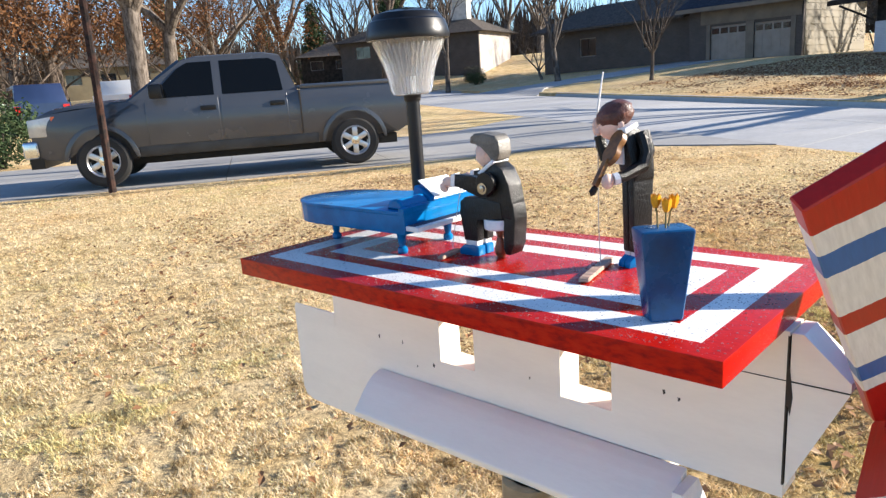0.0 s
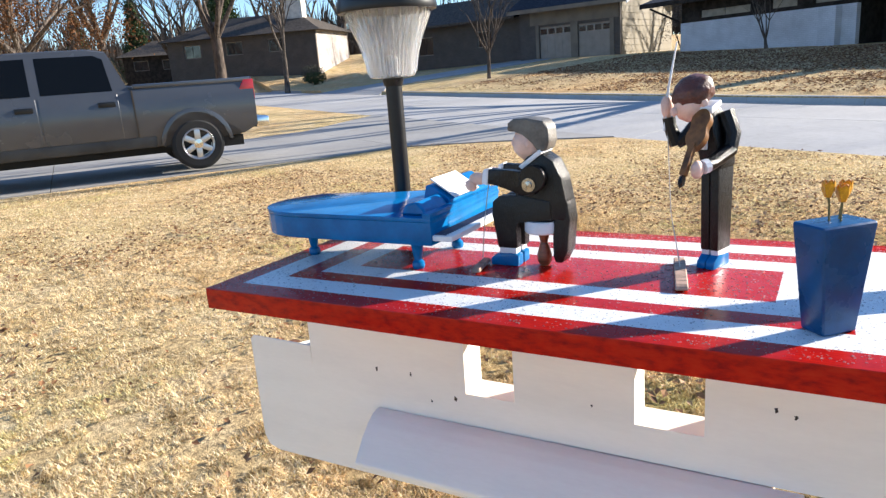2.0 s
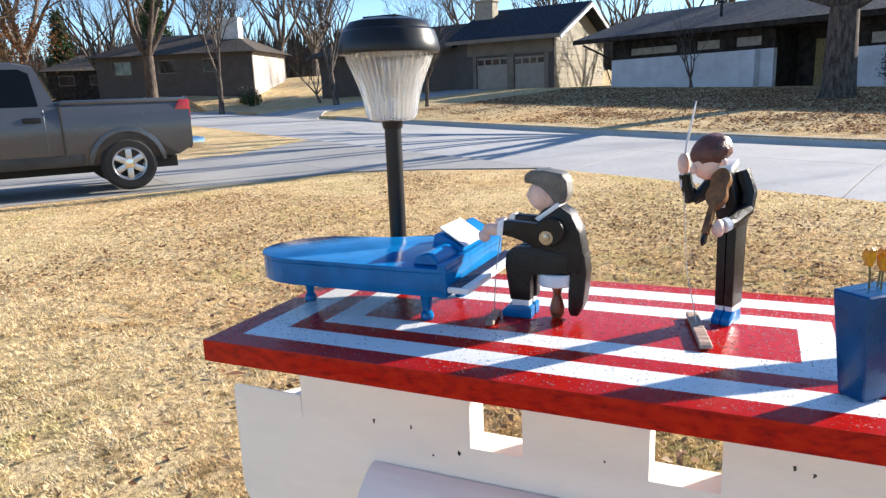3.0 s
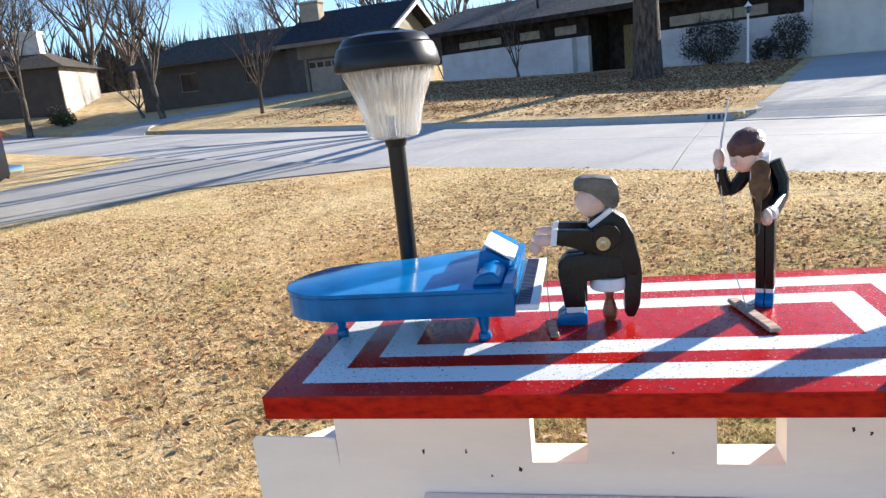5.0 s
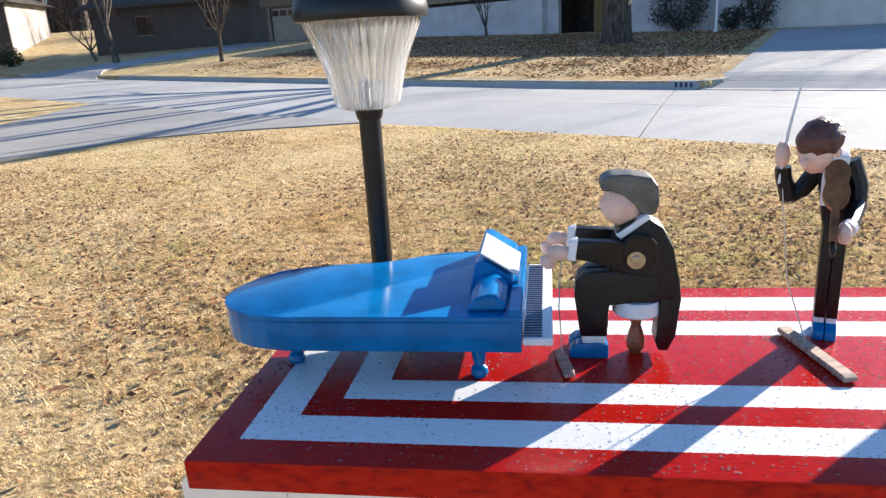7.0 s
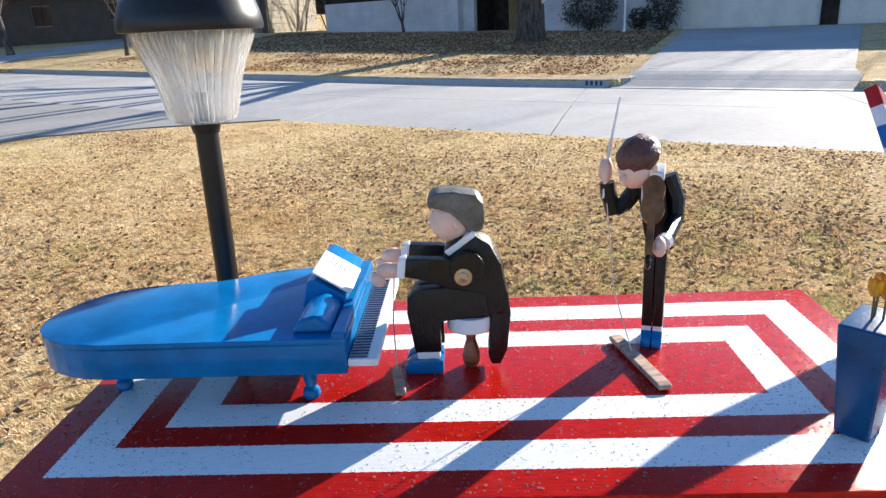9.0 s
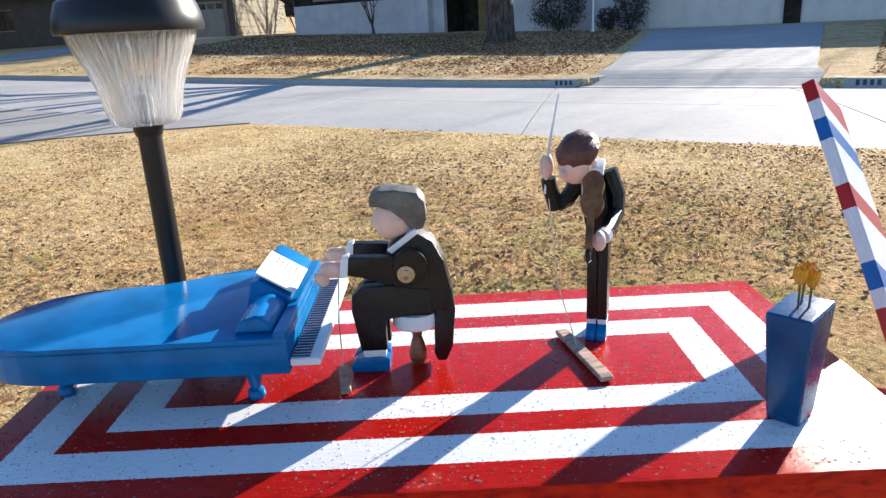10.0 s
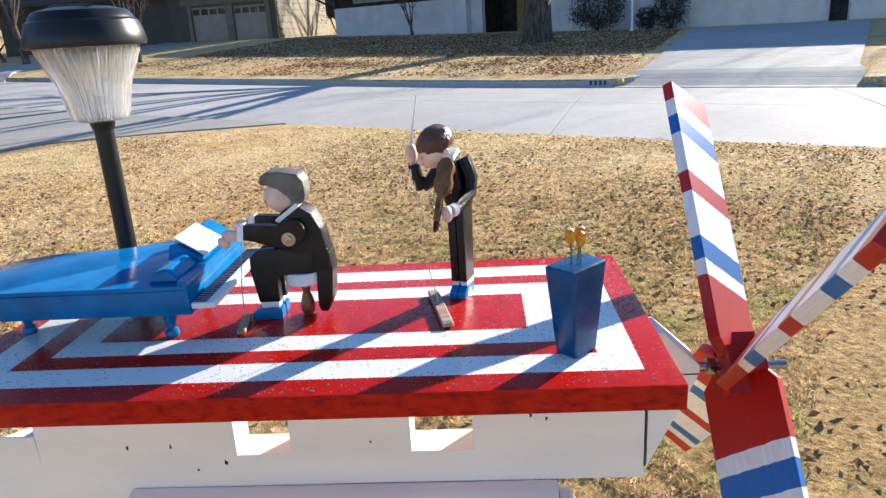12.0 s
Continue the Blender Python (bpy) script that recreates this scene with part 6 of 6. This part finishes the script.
def lever(m, length, wide, label):
    """Thin wooden pull lever that comes up through the board, with its wire."""
    t = thing("pull_lever", m, label, "lever")
    bm = bmesh.new()
    prism(bm, [(-length / 2, 0.0), (length / 2, 0.0), (length / 2, 0.003), (length / 2 - 0.004, 0.0045), (-length / 2, 0.0045)], -wide / 2, wide / 2, "y")
    bevel(bm, 0.0008, 1)
    part("slat", bm, M_SLAT, t)
    return t


lv = lever(pose(0.117, 0.158, TOP + 0.001, 0, 0, -77.6), 0.088, 0.0105, "raw wooden pull lever by the violinist figurine")
bm = bmesh.new()
tube(bm, [(-0.012, 0.0, 0.004), (-0.032, -0.008, 0.05), (-0.0458, -0.0117, 0.134)], 0.0005, 5)
part("wire", bm, M_WIRE, lv, "thin pull wire")
lv = lever(pose(-0.068, 0.135, TOP + 0.001, 0, 0, -80), 0.04, 0.008, "short raw wooden pull lever by the pianist figurine")
bm = bmesh.new()
tube(bm, [(-0.008, 0.0, 0.008), (-0.02, 0.0, 0.04), (-0.031, 0.004, 0.081)], 0.0005, 5)
part("wire", bm, M_WIRE, lv, "thin pull wire")


# ---- grass, leaf litter ----
def blades():
    """Short matted blades on the lawn before the street, thickest near the whirligig."""
    rs = np.random.RandomState(3)
    n = 760000
    r = 0.9 + 10.5 * rs.rand(n) ** 1.3
    a = np.radians(rs.uniform(62, 166, n))
    x, y = r * np.cos(a) + 0.1, r * np.sin(a) - 0.5
    ca, sa = math.cos(radians(-32.7)), math.sin(radians(-32.7))
    s, q = ca * x + sa * y, -sa * x + ca * y
    clump = np.array([noise.noise(Vector((u * 11, v * 11, 0))) for u, v in zip(x, y)])
    bare = np.array([noise.noise(Vector((u * 4.2, v * 4.2, 4))) for u, v in zip(x, y)])
    keep = (q < NEAR_KERB - 0.1) & (s > -11.0 + np.clip(q - 5.2, 0, 3)) & (clump + 0.4 * rs.rand(n) > 0.0) & (bare > -0.33)
    x, y, r, clump = s[keep], q[keep], r[keep], clump[keep]
    n = len(x)
    length = (0.011 + 0.019 * rs.rand(n)) * (1 + 0.7 * clump)
    width = (0.0016 + 0.0016 * rs.rand(n)) * (0.8 + 0.11 * r)
    az, lift = rs.uniform(0, 2 * np.pi, n), rs.uniform(0.15, 0.9, n)
    z = np.full(n, 0.002)
    d = np.stack([np.cos(az) * np.sqrt(1 - lift ** 2), np.sin(az) * np.sqrt(1 - lift ** 2), lift], 1) * length[:, None]
    w = np.stack([-np.sin(az), np.cos(az), np.zeros(n)], 1) * width[:, None]
    p = np.stack([x, y, z], 1)
    co = np.stack([p - w, p + w, p + d], 1).reshape(-1, 3)
    me = bpy.data.meshes.new("grass")
    me.vertices.add(3 * n)
    me.vertices.foreach_set("co", co.ravel())
    me.loops.add(3 * n)
    me.loops.foreach_set("vertex_index", np.arange(3 * n, dtype=np.int32))
    me.polygons.add(n)
    me.polygons.foreach_set("loop_start", np.arange(0, 3 * n, 3, dtype=np.int32))
    me.update(calc_edges=True)
    me.materials.append(M_GRASS)
    turf = new("grass", me)
    turf.matrix_basis = STREET
    tagged(turf, "dry matted straw-coloured grass blades", "grass", kind="stuff")


def litter(name, count, spot, size, label, seed):
    rng = random.Random(seed)
    verts, faces = [], []
    while len(faces) < 2 * count:
        p = spot(rng)
        if p is None:
            continue
        s, q = p
        z = ground_z(s, q) + 0.012 + rng.uniform(0, 0.02)
        a, w = rng.uniform(0, 6.28), size * rng.uniform(0.5, 1.4)
        u, v = Vector((math.cos(a), math.sin(a), rng.uniform(-0.5, 0.5))) * w, Vector((-math.sin(a), math.cos(a), rng.uniform(-0.5, 0.5))) * w * 0.7
        c, i = Vector((s, q, z)), len(verts)
        up = Vector((0, 0, w * 0.25))
        verts += [tuple(c - u), tuple(c + v + up), tuple(c + u), tuple(c - v + up)]
        faces += [(i, i + 1, i + 2), (i, i + 2, i + 3)]
    ob = new(name, raw_mesh(name, verts, faces, M_LITTER))
    ob.matrix_basis = STREET
    tagged(ob, label, "leaves", kind="stuff")


def near_spot(rng):
    x, y = rng.uniform(-7, 7), rng.uniform(0.6, 10.5)
    dense = noise.noise(Vector((x * 0.55, y * 0.55, 2.0))) + 0.34 * (y > 2.6) * (y < 7.5) + 0.24 * step(-4.0, 0.0, x)
    if rng.random() > 0.08 + max(0, dense) * 1.2:
        return None
    p = STREET.inverted() @ Vector((x, y, 0))
    return (p.x, p.y) if p.y < NEAR_KERB - 0.1 else None


def far_spot(rng):
    if rng.random() < 0.14:
        return rng.uniform(-0.2, 7.0), rng.uniform(14.8, 26.5)
    s, q = rng.uniform(-29, -6.0), rng.uniform(15.0, 27.5)
    dense = noise.noise(Vector((s * 0.35, q * 0.6, 7.0))) + 0.35 * (abs(s + 13) < 6)
    return (s, q) if rng.random() < 0.1 + max(0, dense) + 0.5 * step(18.5, 21.5, q) and s < -5.6 - 0.2 * (q - 14.4) else None


def brown_leaf(x, y, rz, s):
    bm = bmesh.new()
    pts = [(-1, 0), (-0.6, 0.28), (-0.1, 0.42), (0.5, 0.3), (1, 0.02), (0.5, -0.32), (-0.1, -0.4), (-0.6, -0.26)]
    top = [bm.verts.new((a * s, b * s, 0.028 + 0.25 * s * (b * b * 3) + 0.1 * s * a)) for a, b in pts]
    low = [bm.verts.new(v.co - Vector((0, 0, 0.0012))) for v in top]
    bm.faces.new(top)
    bm.faces.new(low[::-1])
    for i in range(8):
        bm.faces.new((top[i], top[(i + 1) % 8], low[(i + 1) % 8], low[i]))
    solid("dead_leaf", bm, M_DEADLEAF, "curled orange-brown dead leaf on the lawn", "leaf", m=pose(x, y, 0, 0, 0, rz), group="large leaves on the lawn")


M_DEADLEAF = plain("orange_brown_leaf", (0.38, 0.15, 0.055), 0.6, fine=200, coarse=40, vary=0.25, bump=0.2, depth=0.001)
brown_leaf(-2.13, 2.02, 12, 0.055)
brown_leaf(-1.78, 2.16, 70, 0.035)
brown_leaf(-1.2, 3.4, 140, 0.04)
brown_leaf(-2.9, 2.9, 200, 0.035)
blades()
litter("leaf_litter", 24000, near_spot, 0.017, "scattered small dead leaves on the lawn", 8)
litter("leaf_litter", 32000, far_spot, 0.045, "dense dead leaves under the shade tree", 9)


def drops():
    """Tiny beads of dew on the painted board."""
    rng = random.Random(14)
    verts, faces = [], []
    n = 0
    while n < 8000:
        x, y = rng.uniform(-0.30, 0.303), rng.uniform(0.004, 0.30)
        dense = 0.35 + 0.9 * noise.noise(Vector((x * 9, y * 9, 1.0))) + 0.5 * step(-0.25, 0.15, x)
        if rng.random() > dense:
            continue
        r = 0.00035 + 0.0008 * rng.random() ** 2.4
        i = len(verts)
        for k in range(7):
            a = 2 * math.pi * k / 7
            verts.append((x + r * math.cos(a) * rng.uniform(0.8, 1.2), y + r * math.sin(a) * rng.uniform(0.8, 1.2), TOP + 0.00005))
        for k in range(7):
            a = 2 * math.pi * k / 7
            verts.append((x + 0.72 * r * math.cos(a), y + 0.72 * r * math.sin(a), TOP + 0.45 * r))
        verts.append((x, y, TOP + 0.62 * r))
        for k in range(7):
            m = (k + 1) % 7
            faces += [(i + k, i + m, i + 7 + m, i + 7 + k), (i + 7 + k, i + 7 + m, i + 14)]
        n += 1
    tagged(new("dew_drops", raw_mesh("dew_drops", verts, faces, M_WATER)), "tiny clear dew drops on the red board", "water drops", kind="stuff")


drops()
